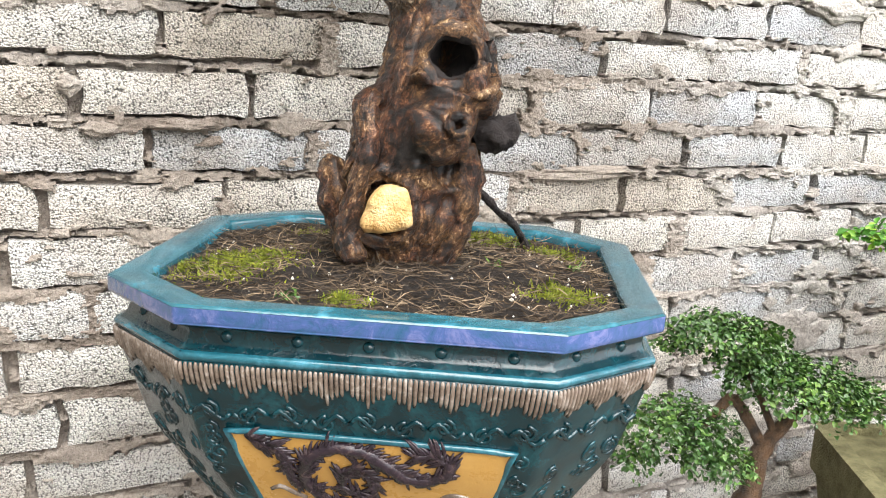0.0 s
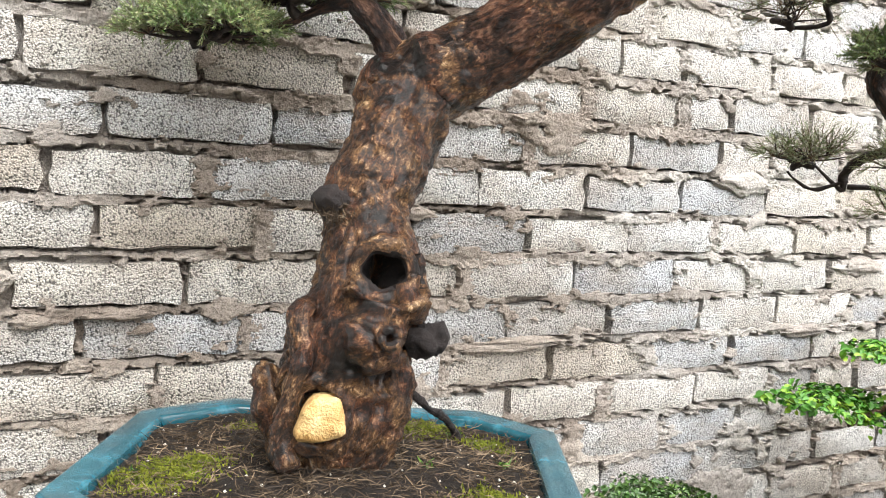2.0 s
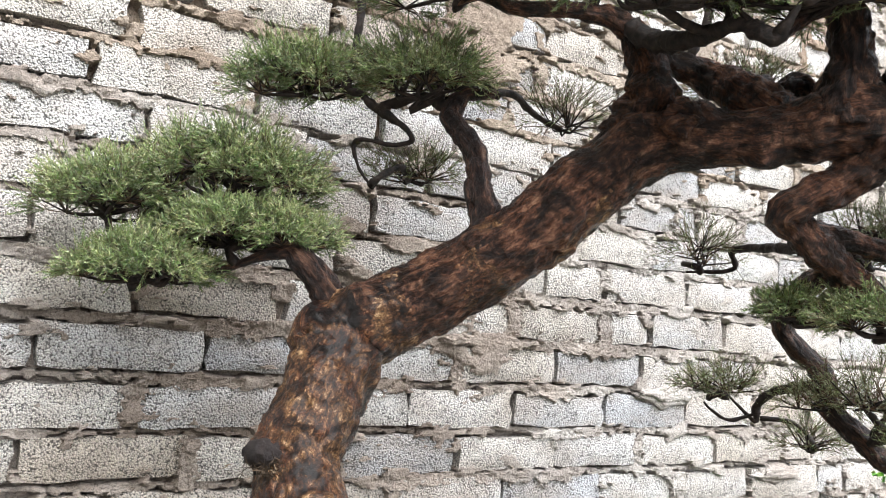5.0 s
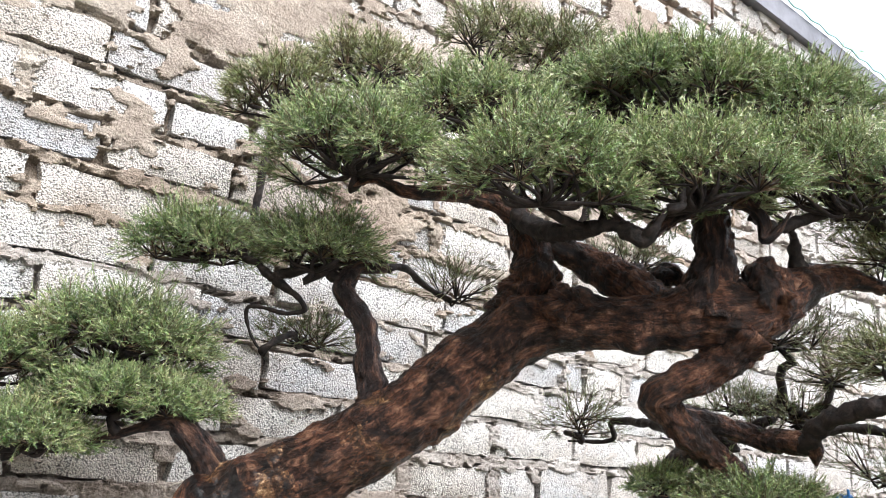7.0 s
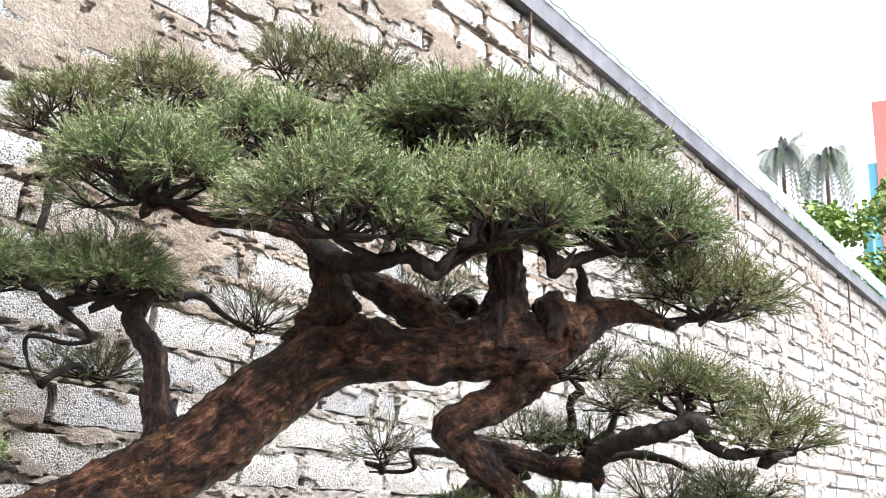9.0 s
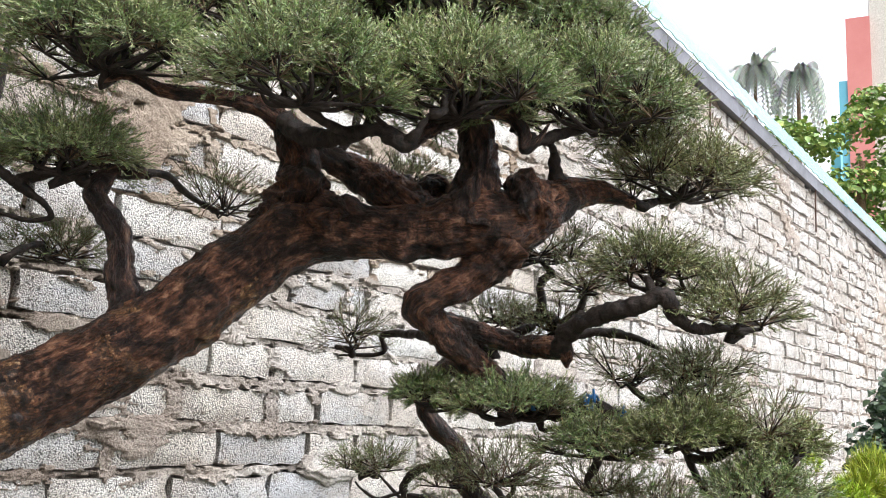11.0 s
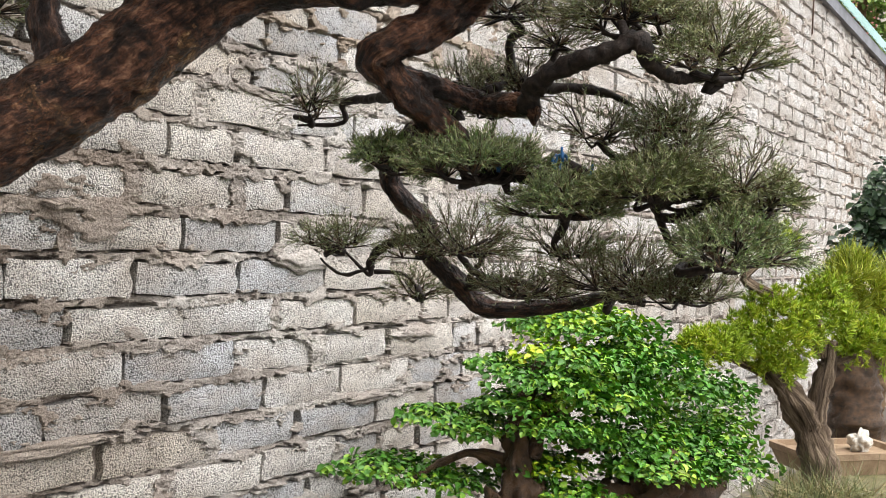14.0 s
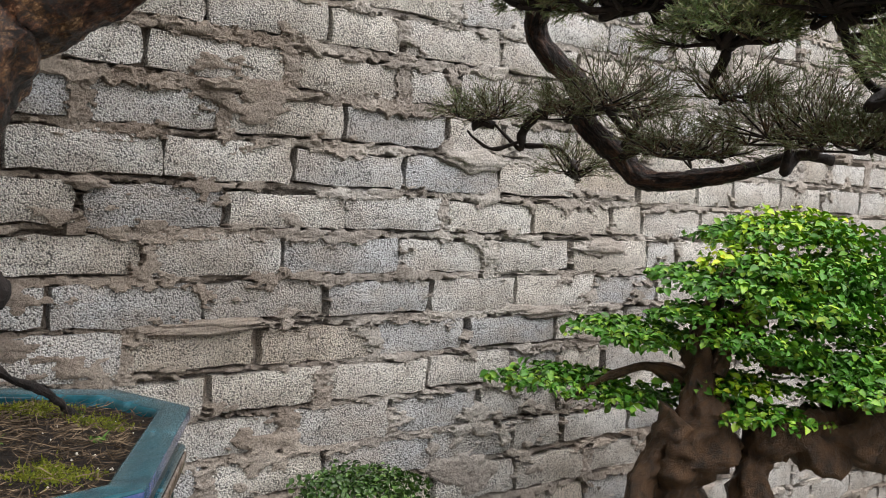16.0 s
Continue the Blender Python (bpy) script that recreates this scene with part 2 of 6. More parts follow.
BROADLEAF = material("glossy_leaf", leaf_mat((0.020, 0.075, 0.012), (0.08, 0.25, 0.022), (0.32, 0.48, 0.045)), 0.42, spec=0.35)
SHRUBLEAF = material("dark_glossy_leaf", leaf_mat((0.016, 0.045, 0.012), (0.055, 0.125, 0.026), (0.17, 0.28, 0.06)), 0.3, spec=0.4)
CYPRESS = material("bright_scale_leaf", leaf_mat((0.12, 0.20, 0.014), (0.31, 0.43, 0.024), (0.54, 0.60, 0.06)), 0.5)
PINE = material("yellow_green_needle", leaf_mat((0.12, 0.17, 0.015), (0.30, 0.36, 0.03), (0.48, 0.52, 0.07)), 0.5)
HEDGE = material("dark_leaf", leaf_mat((0.015, 0.035, 0.02), (0.045, 0.09, 0.045), (0.12, 0.18, 0.10)), 0.4)
GRASS = material("grey_green_grass", leaf_mat((0.06, 0.085, 0.03), (0.15, 0.17, 0.065), (0.42, 0.34, 0.18)), 0.5)
# palm green lifted almost to white, with the distant haze put into its colour
PALM = material("hazed_palm_leaf", leaf_mat((0.45, 0.50, 0.46), (0.66, 0.70, 0.66), (0.82, 0.85, 0.80)), 0.4)
FARLEAF = material("far_leaf", leaf_mat((0.07, 0.14, 0.03), (0.22, 0.34, 0.09), (0.50, 0.55, 0.14)), 0.5)
GREYBARK = material("grey_brown_bark", plain_mat((0.07, 0.04, 0.022), (0.30, 0.20, 0.12), 22, 1.0), 0.85)
MOSSYSTONE = material("mossy_stone", plain_mat((0.07, 0.065, 0.025), (0.22, 0.20, 0.10), 14, 0.9), 0.9)
WHITEROCK = material("white_rock", plain_mat((0.45, 0.42, 0.36), (0.80, 0.77, 0.70), 18, 0.8), 0.8)
CLAY = material("pale_clay", plain_mat((0.20, 0.13, 0.08), (0.38, 0.28, 0.18), 14, 0.4), 0.7)
ROOFGREEN = material("green_sheet_metal", plain_mat((0.07, 0.26, 0.21), (0.22, 0.42, 0.37), 2.5, 0.2), 0.22, 0.3)
FLASHING = material("grey_flashing", plain_mat((0.10, 0.10, 0.11), (0.22, 0.22, 0.24), 4, 0.2), 0.45, 0.5)
RUST = material("rusty_iron", plain_mat((0.05, 0.03, 0.022), (0.17, 0.10, 0.07), 60, 0.6), 0.8)
REDWALL = material("red_paint", plain_mat((0.60, 0.20, 0.18), (0.68, 0.27, 0.24), 0.3, 0.1), 0.6)
BLUETIE = material("blue_plastic", plain_mat((0.02, 0.12, 0.35), (0.05, 0.22, 0.5), 20, 0.2), 0.4)
BLUEWALL = material("sky_blue_paint", plain_mat((0.12, 0.42, 0.55), (0.18, 0.50, 0.62), 0.3, 0.1), 0.5)
ROOTBARK = material("dark_glossy_root", plain_mat((0.006, 0.004, 0.003), (0.15, 0.082, 0.04), 24, 1.0), 0.38, spec=0.5)
LIMELEAF = material("lime_leaf", leaf_mat((0.07, 0.20, 0.012), (0.27, 0.46, 0.02), (0.60, 0.68, 0.04)), 0.42, spec=0.35)
CONCRETE = material("old_concrete", plain_mat((0.16, 0.15, 0.12), (0.34, 0.32, 0.27), 9, 0.6), 0.9)


# ---- mesh helpers ----
def mesh_ob(name, verts, faces, mats, parent=None, label="", smooth=False, fmat=None, along=None):
    me = bpy.data.meshes.new(name)
    me.from_pydata([tuple(v) for v in verts], [], [tuple(f) for f in faces])
    for m in mats if isinstance(mats, (list, tuple)) else [mats]:
        me.materials.append(m)
    if fmat is not None:
        me.polygons.foreach_set("material_index", np.asarray(fmat, dtype=np.int32))
    if smooth:
        me.polygons.foreach_set("use_smooth", np.ones(len(me.polygons), dtype=bool))
    if along is not None:
        me.attributes.new("grain", "FLOAT_VECTOR", "POINT").data.foreach_set("vector", np.asarray(along, dtype=np.float32).ravel())
    me.update()
    ob = new(name, me)
    if parent is not None:
        ob.parent = parent
    if label:
        tagged(ob, label)
    return ob


def part(name, bm, mat, parent, label="", smooth=False):
    me = bpy.data.meshes.new(name)
    bm.to_mesh(me)
    bm.free()
    for m in mat if isinstance(mat, (list, tuple)) else [mat]:
        me.materials.append(m)
    if smooth:
        me.polygons.foreach_set("use_smooth", np.ones(len(me.polygons), dtype=bool))
    ob = new(name, me)
    if parent is not None:
        ob.parent = parent
    if label:
        tagged(ob, label)
    return ob


def thing(name, at, label, category, group="", kind=""):
    e = new(name)
    e.location = at
    e.empty_display_size = 0.1
    tagged(e, label, category, group, kind)
    return e


def spline(ctrl, step):
    """Catmull-Rom through rows of x, y, z, radius, in steps of about that length."""
    c = np.array(ctrl, dtype=float)
    c = np.vstack([2 * c[0] - c[1], c, 2 * c[-1] - c[-2]])
    out = []
    for i in range(1, len(c) - 2):
        p0, p1, p2, p3 = c[i - 1:i + 3]
        k = max(2, int(np.linalg.norm(p2[:3] - p1[:3]) / step))
        for t in np.arange(k) / k:
            out.append(0.5 * (2 * p1 + (p2 - p0) * t + (2 * p0 - 5 * p1 + 4 * p2 - p3) * t * t + (3 * p1 - p0 - 3 * p2 + p3) * t ** 3))
    out.append(c[-2])
    out = np.array(out)
    out[:, 3] = np.maximum(out[:, 3], 0.0012)
    return out


def tube(ctrl, step=0.02, sides=8, rough=0.0, seed=0, freq=14.0):
    """Verts and faces of a bark-rough tapering limb."""
    pts = spline(ctrl, step)
    n = len(pts)
    tan = np.gradient(pts[:, :3], axis=0)
    tan /= np.linalg.norm(tan, axis=1)[:, None] + 1e-9
    ref = np.array((0.3, -0.5, 0.8))
    verts, faces = [], []
    u = np.cross(tan[0], ref)
    for i in range(n):
        u = u - tan[i] * (u @ tan[i])
        u /= np.linalg.norm(u) + 1e-9
        w = np.cross(tan[i], u)
        for k in range(sides):
            a = 2 * math.pi * k / sides
            d = u * math.cos(a) + w * math.sin(a)
            p = pts[i, :3] + d * pts[i, 3]
            if rough:
                q = Vector(p) * freq + Vector((seed, 0, 0))
                f = noise.fractal(q, 0.55, 2.1, 5) * rough - 0.22 * rough
                ridge = abs(math.sin(a * 4 + 3 * noise.noise(Vector(p) * 5))) * rough * 0.35
                p = p + d * pts[i, 3] * (f + ridge)
            verts.append(p)
    for i in range(n - 1):
        for k in range(sides):
            k2 = (k + 1) % sides
            faces.append((i * sides + k, i * sides + k2, (i + 1) * sides + k2, (i + 1) * sides + k))
    faces.append(tuple(range(sides))[::-1])
    faces.append(tuple((n - 1) * sides + k for k in range(sides)))
    return verts, faces


def tube_grain(ctrl, step, sides, start=0.0):
    """For each vertex of that tube: its place round the stem and its way along it."""
    pts = spline(ctrl, step)
    way = np.concatenate([[0], np.cumsum(np.linalg.norm(np.diff(pts[:, :3], axis=0), axis=1))]) + start
    a = 2 * math.pi * np.arange(sides) / sides
    r = np.maximum(pts[:, 3], 0.012)[:, None]
    return np.stack([np.cos(a)[None] * r, np.sin(a)[None] * r, np.repeat(way[:, None], sides, 1)], 2).reshape(-1, 3)


def merge(pieces):
    verts, faces = [], []
    for v, f in pieces:
        o = len(verts)
        verts += list(v)
        faces += [tuple(i + o for i in q) for q in f]
    return verts, faces


# ---- ground ----
GROUND_Z = -0.32
GX = [-400, -60, -20, -8, -4, -2, 0, 1, 2, 3, 4, 5, 6, 8, 12, 20, 60, 400]
gv = [(x, y, GROUND_Z + 0.02 * noise.noise(Vector((x * 0.7, y * 0.7, 0))) if abs(x) < 30 and abs(y) < 30 else GROUND_Z) for y in GX for x in GX]
gf = [(j * 18 + i, j * 18 + i + 1, j * 18 + i + 19, j * 18 + i + 18) for j in range(17) for i in range(17)]
ground = mesh_ob("ground", gv, gf, GROUND, smooth=True)
tagged(ground, "damp bare earth of a garden yard", "ground", kind="structure")

# ---- the block wall: front face at WALL_Y ----
WALL_Y = 2.28
X0, X1 = -1.9, 15.5
ROW_TOPS = [-0.265, -0.117, 0.03, 0.18, 0.33, 0.485, 0.64, 0.785, 0.925, 1.07, 1.215, 1.36, 1.505, 1.652, 1.80, 1.96, 2.118, 2.265, 2.41, 2.555, 2.69]
while ROW_TOPS[-1] < 4.85:
    ROW_TOPS.append(round(ROW_TOPS[-1] + 0.148, 3))
KNOWN = {6: [0.13, 2.23, 2.68, 3.09],
         7: [0.32, 2.09, 2.49, 2.9],
         8: [0.12, 1.8, 2.21, 2.645],
         9: [0.21, 0.67, 1.55, 1.97, 2.42, 2.82, 3.29],
         10: [0.475, 0.92, 1.33, 1.78, 2.21, 2.64, 3.06, 3.5],
         11: [0.74, 1.61, 2.05, 2.5, 2.92, 3.35, 3.83, 4.05],
         12: [0.52, 0.955, 1.41, 1.84, 2.27, 2.69, 3.13, 3.585, 3.79, 4.21],
         13: [0.78, 1.65, 2.08, 2.51, 2.94],
         14: [0.53, 0.97, 1.41, 1.835, 2.26, 2.69],
         15: [0.76, 1.19, 1.59, 2.05, 2.49, 2.73, 3.165],
         16: [0.48, 0.92, 1.36, 1.77, 2.18, 2.48, 2.93, 3.35],
         17: [0.59, 1.03, 1.47, 1.88, 2.3],
         18: [0.75, 1.22, 1.67, 2.98],
         19: [0.59, 1.06],
         20: [0.69]}


def wall_top(x):
    return 4.755 - 0.05 * (x - 4.4)


rnd = random.Random(5)
BLOCKS = []          # x0, x1, z0, z1
JOINTS = {}
for r, top in enumerate(ROW_TOPS):
    known = KNOWN.get(r) or [0.3 + rnd.random() * 0.4]
    js = [known[0]]
    for k in known[1:]:
        gap = k - js[-1]
        m = max(1, round(gap / 0.415)) if gap > 0.56 else 1
        js += [js[-1] + gap * (i + 1) / m for i in range(m)]
    while js[0] > X0 + 0.3:
        js.insert(0, js[0] - 0.41 + rnd.uniform(-0.05, 0.03))
    while js[-1] < X1 - 0.3:
        js.append(js[-1] + rnd.choice((0.41, 0.41, 0.40, 0.42, 0.28)) + rnd.uniform(-0.02, 0.02))
    JOINTS[r] = js = [max(X0, js[0] - 0.4)] + js + [X1]
    for a, b in zip(js, js[1:]):
        if b - a < 0.09:
            continue
        z1, z0 = top + rnd.uniform(-0.006, 0.008), top - 0.114 + rnd.uniform(-0.008, 0.006)
        if z1 < wall_top((a + b) / 2) - 0.05:
            BLOCKS.append((a + 0.012 + rnd.uniform(-0.006, 0.008), b - 0.012 + rnd.uniform(-0.008, 0.006), z0, z1))

# the wall's body
wx = [X0, 0, 3, 6, 9, X1]
wv = []
for y in (WALL_Y + 0.055, WALL_Y + 0.2):
    for x in wx:
        wv += [(x, y, -0.4), (x, y, wall_top(x))]
wf = []
for i in range(5):
    a = 2 * i
    wf += [(a, a + 2, a + 3, a + 1), (12 + a, 12 + a + 1, 12 + a + 3, 12 + a + 2), (a + 1, a + 3, 12 + a + 3, 12 + a + 1)]
wf += [(0, 1, 13, 12), (10, 22, 23, 11)]
wall = mesh_ob("wall_north", wv, wf, MORTAR)
tagged(wall, "garden wall of rough grey cinder blocks with oozing mortar joints", "wall", kind="structure")

# mortar that was pressed out between the courses, torn and smeared over some blocks
def lattice(x, y, seed=0):
    """Gradient noise over arrays, about -0.7 to 0.7."""
    x, y = np.broadcast_arrays(np.asarray(x, float), np.asarray(y, float))
    xi, yi = np.floor(x).astype(np.int64), np.floor(y).astype(np.int64)
    fx, fy = x - xi, y - yi
    u, w = fx ** 3 * (fx * (fx * 6 - 15) + 10), fy ** 3 * (fy * (fy * 6 - 15) + 10)

    def corner(i, j):
        k = ((xi + i) * 374761393 + (yi + j) * 668265263 + seed * 144269504) & 0xFFFFFFFF
        k = ((k ^ (k >> 13)) * 1274126177) & 0xFFFFFFFF
        a = ((k ^ (k >> 16)) & 0xFFFF) * (2 * math.pi / 65536)
        return np.cos(a) * (fx - i) + np.sin(a) * (fy - j)
    low, high = corner(0, 0) * (1 - u) + corner(1, 0) * u, corner(0, 1) * (1 - u) + corner(1, 1) * u
    return low * (1 - w) + high * w


def layers(x, y, octaves, seed=0, gain=0.55):
    x, y = np.asarray(x, float), np.asarray(y, float)
    return sum(gain ** i * lattice(x * 2.03 ** i, y * 2.03 ** i, seed + i * 17) for i in range(octaves))


def ease(x, low, high):
    t = np.clip((x - low) / (high - low), 0, 1)
    return t * t * (3 - 2 * t)


def mortar_height(x, z):
    """How far the mortar stands out of the blocks' faces: struck or torn beds that hang over the course below, skims on some blocks."""
    tops = np.array(ROW_TOPS)
    r = np.clip(np.searchsorted(tops, z), 0, len(tops) - 1)
    torn = 1 - 2.2 * np.abs(layers(x * 26, z * 34, 4, 3, 0.6))
    plate = np.floor(4 * layers(x * 15, z * 24, 3, 8) + 0.5 * layers(x * 50, z * 70, 2, 12)) / 4
    crumb = layers(x * 75, z * 95, 2, 21)
    rough = 0.0060 * torn + 0.0050 * plate + 0.0050 * crumb
    wx, wz = 0.007 * layers(x * 42, z * 42, 3, 31), 0.008 * layers(x * 36, z * 50, 3, 37)
    h = np.full(x.shape, -0.05)
    from_bed = np.full(x.shape, 9.0)
    for k in (np.maximum(r - 1, 0), np.minimum(r, len(tops) - 2)):
        zt, zb = tops[k], tops[k + 1] - 0.112
        from_bed = np.minimum(from_bed, np.abs(z - (zt + zb) / 2))
        kind = 1.5 * lattice(x * 2.4 + k * 3.7, k * 7.31, 41) + 0.8 * lattice(x * 8.5, k * 3.13, 43)
        hang = np.clip(-0.001 + 0.019 * kind + 0.022 * layers(x * 20, k * 5.3 + z * 9, 3, 47), -0.013, 0.055)
        rise = -0.006 + 0.013 * layers(x * 13, k * 2.27 + z * 6, 2, 53)
        zz = z + wz
        t = np.clip((zb + rise - zz) / (zb - zt + hang + rise + 1e-6), 0, 1)
        out = -0.025 + 0.021 * ease(kind, -0.5, 0.45) + 0.013 * ease(kind, 0.3, 0.9) * t ** 1.5
        struck = 0.25 + 0.75 * ease(kind, -0.3, 0.2)
        h = np.where((zz > zt - hang) & (zz < zb + rise), np.maximum(h, out + rough * struck), h)
    near_joint = np.full(x.shape, 9.0)
    which = np.zeros(x.shape)
    for row in np.unique(r):
        js = np.array(JOINTS[int(row)])
        m = r == row
        xx = x[m] + wx[m]
        i = np.clip(np.searchsorted(js, xx), 1, len(js) - 1)
        left = np.abs(xx - js[i - 1]) < np.abs(xx - js[i])
        near_joint[m], which[m] = np.where(left, np.abs(xx - js[i - 1]), np.abs(xx - js[i])), np.where(left, js[i - 1], js[i])
    full = lattice(which * 5.3, r * 2.9, 61) + 0.35 * lattice(which * 31, r * 9.1 + z * 8, 67)
    width = 0.013 + np.maximum(0, 0.04 * full + 0.02 * torn * ease(full, 0.0, 0.3))
    h = np.where((near_joint < width) & (full > 0.16), np.maximum(h, -0.011 + 0.012 * ease(full, 0.1, 0.5) + rough), h)
    high = np.clip((z - 2.3) * 0.5, 0, 0.64) * np.where(x < 3.4, 1.0, 0.45) + np.where(z < 0.85, 0.10, 0.0)
    skim = layers(x * 1.9, z * 3.6, 5, 71, 0.6) + high - 0.17
    smear = layers(x * 6.5, z * 15, 4, 83, 0.6) + 0.35 * lattice(x * 1.3, z * 2.1, 89) + 0.20 - 5.5 * np.minimum(from_bed, near_joint * 1.3)
    h = np.where(smear > 0.40, np.maximum(h, 0.001 + np.minimum(0.006, (smear - 0.40) * 0.06) + rough * 0.3), h)
    h = np.where(skim > 0.36, np.maximum(h, 0.0015 + np.minimum(0.007, (skim - 0.36) * 0.05) + rough * (0.2 + 0.35 * ease(skim, 0.45, 0.8))), h)
    return h


def mortar_sheet(x0, x1, z0, z1, step, name, mat=MORTAR):
    xs, zs = np.arange(x0, x1, step), np.arange(z0, z1, step * 0.92)
    x, z = np.meshgrid(xs, zs)
    y = WALL_Y - mortar_height(x, z)
    z = np.minimum(z, wall_top(x) + 0.01)
    w, n = len(xs), x.size
    i = (np.arange(len(zs) - 1)[:, None] * w + np.arange(w - 1)[None]).ravel()
    quads = np.stack([i, i + 1, i + w + 1, i + w], 1)
    # what lies deep behind a block's face is left out, the open joints are not
    deep = (y.ravel()[quads] > WALL_Y + 0.03).all(1)
    rows = np.clip(np.searchsorted(ROW_TOPS, z.ravel()[i]), 0, len(ROW_TOPS) - 1)
    xq = x.ravel()[i]
    gap = np.full(len(i), 9.0)
    for row in np.unique(rows):
        js, m = np.array(JOINTS[int(row)]), rows == row
        gap[m] = np.abs(xq[m][:, None] - js[None]).min(1)
    quads = quads[~(deep & (gap > 0.04))]
    me = bpy.data.meshes.new(name)
    me.vertices.add(n)
    me.vertices.foreach_set("co", np.stack([x, y, z], 2).astype(np.float32).ravel())
    me.loops.add(quads.size)
    me.loops.foreach_set("vertex_index", quads.astype(np.int32).ravel())
    me.polygons.add(len(quads))
    me.polygons.foreach_set("loop_start", np.arange(len(quads), dtype=np.int32) * 4)
    me.polygons.foreach_set("use_smooth", np.ones(len(quads), dtype=bool))
    me.materials.append(mat)
    me.update(calc_edges=True)
    me.validate()
    me.set_sharp_from_angle(angle=radians(38))
    ob = new(name, me)
    ob.parent = wall
    return tagged(ob, "beige-grey mortar squeezed out between the blocks", kind="stuff")


mortar_sheet(-0.35, 4.1, 0.42, 2.46, 0.0055, "mortar")
mortar_sheet(-0.35, 4.1, 2.45, 3.0, 0.0065, "mortar", PLASTER)
mortar_sheet(-0.35, 4.1, -0.33, 0.43, 0.011, "mortar")
mortar_sheet(-0.35, 4.1, 2.99, 4.72, 0.010, "mortar", PLASTER)
mortar_sheet(4.09, 8.0, -0.33, 4.72, 0.014, "mortar")
mortar_sheet(7.98, X1 + 0.02, -0.33, 4.72, 0.03, "mortar")


# big lips of mortar that hang out of the wall: x, z, half width, half height
for n_lump, (lx, lz, lw, lh) in enumerate([(2.824, 1.654, 0.137, 0.036), (3.529, 1.335, 0.13, 0.034), (1.794, 1.076, 0.14, 0.017), (1.428, 1.509, 0.053, 0.02), (3.222, 1.076, 0.117, 0.023), (1.796, 1.82, 0.055, 0.019), (0.287, 1.319, 0.026, 0.023), (0.362, 1.212, 0.047, 0.017), (0.568, 1.223, 0.08, 0.016), (1.848, 1.094, 0.127, 0.017)]):
    bm = bmesh.new()
    bmesh.ops.create_icosphere(bm, subdivisions=4, radius=1)
    for p in bm.verts:
        c = p.co.copy()
        k = 1 + 0.35 * noise.fractal(c * 1.7 + Vector((n_lump * 5, 0, 0)), 0.6, 2.1, 5)
        sag = 0.35 * noise.noise(Vector((c.x * 2.2, n_lump, 0)))
        p.co = Vector((c.x * lw * 1.1, -abs(c.y) * 0.026 if c.y < 0 else c.y * 0.03, (c.z + sag) * lh * (1.15 - 0.4 * abs(c.x)))) * k + Vector((lx, WALL_Y, lz))
    part("mortar_lump", bm, MORTAR, wall, "thick lip of mortar", smooth=True)


def rough_block(seed, nx, nz):
    """A unit block with worn, chipped edges; x and z run from 0 to 1."""
    q = random.Random(seed)
    xs = np.linspace(0, 1, nx + 1)
    zs = np.linspace(0, 1, nz + 1)
    v, f = [], []
    for z in zs:
        for x in xs:
            ex, ez = min(x, 1 - x) < 1e-6, min(z, 1 - z) < 1e-6
            worn = 0.5 * (1 + noise.noise(Vector((x * 5, z * 3, seed * 3.1))))
            y = (0.004 + 0.016 * worn ** 2) if ex or ez else 0.003 * q.uniform(-1, 1)
            v.append((x + q.uniform(-0.02, 0.02), y, z + q.uniform(-0.06, 0.06)))
    w = nx + 1
    for j in range(nz):
        for i in range(nx):
            f.append((j * w + i, j * w + i + 1, (j + 1) * w + i + 1, (j + 1) * w + i))
    ring = [i for i in range(w)] + [j * w + nx for j in range(1, nz + 1)] + [nz * w + i for i in range(nx - 1, -1, -1)] + [j * w for j in range(nz - 1, 0, -1)]
    o = len(v)
    v += [(v[i][0], 0.07, v[i][2]) for i in ring]
    for k in range(len(ring)):
        k2 = (k + 1) % len(ring)
        f.append((ring[k2], ring[k], o + k, o + k2))
    return v, f


block_meshes = []
for s in range(12):
    v, f = rough_block(s + 1, 7, 3)
    me = bpy.data.meshes.new("block")
    me.from_pydata(v, [], f)
    me.materials.append(BLOCK)
    me.polygons.foreach_set("use_smooth", np.ones(len(me.polygons), dtype=bool))
    me.set_sharp_from_angle(angle=radians(50))
    block_meshes.append(me)
near = sorted(BLOCKS, key=lambda b: (abs(b[0] - 1.9) / 1.3 + abs(b[2] - 1.6)))
rest_v, rest_f = [], []
for i, (a, b, z0, z1) in enumerate(near):
    s = rnd.randrange(12)
    y = WALL_Y + rnd.uniform(-0.006, 0.008)
    if i < 300:
        ob = new("block", block_meshes[s])
        ob.parent = wall
        ob.matrix_basis = Matrix.LocRotScale((a, y, z0), Euler((rnd.uniform(-0.02, 0.02), rnd.uniform(-0.012, 0.012), rnd.uniform(-0.012, 0.012))), (b - a, 1, z1 - z0))
    else:
        v, f = rough_block(s + 1, 3, 2)
        o = len(rest_v)
        rest_v += [(a + p[0] * (b - a), y + p[1], z0 + p[2] * (z1 - z0)) for p in v]
        rest_f += [tuple(k + o for k in q) for q in f]
rest = mesh_ob("blocks", rest_v, rest_f, BLOCK, wall, "rough pale grey cinder blocks", smooth=True)
rest.data.set_sharp_from_angle(angle=radians(50))
tagged(rest, kind="stuff")

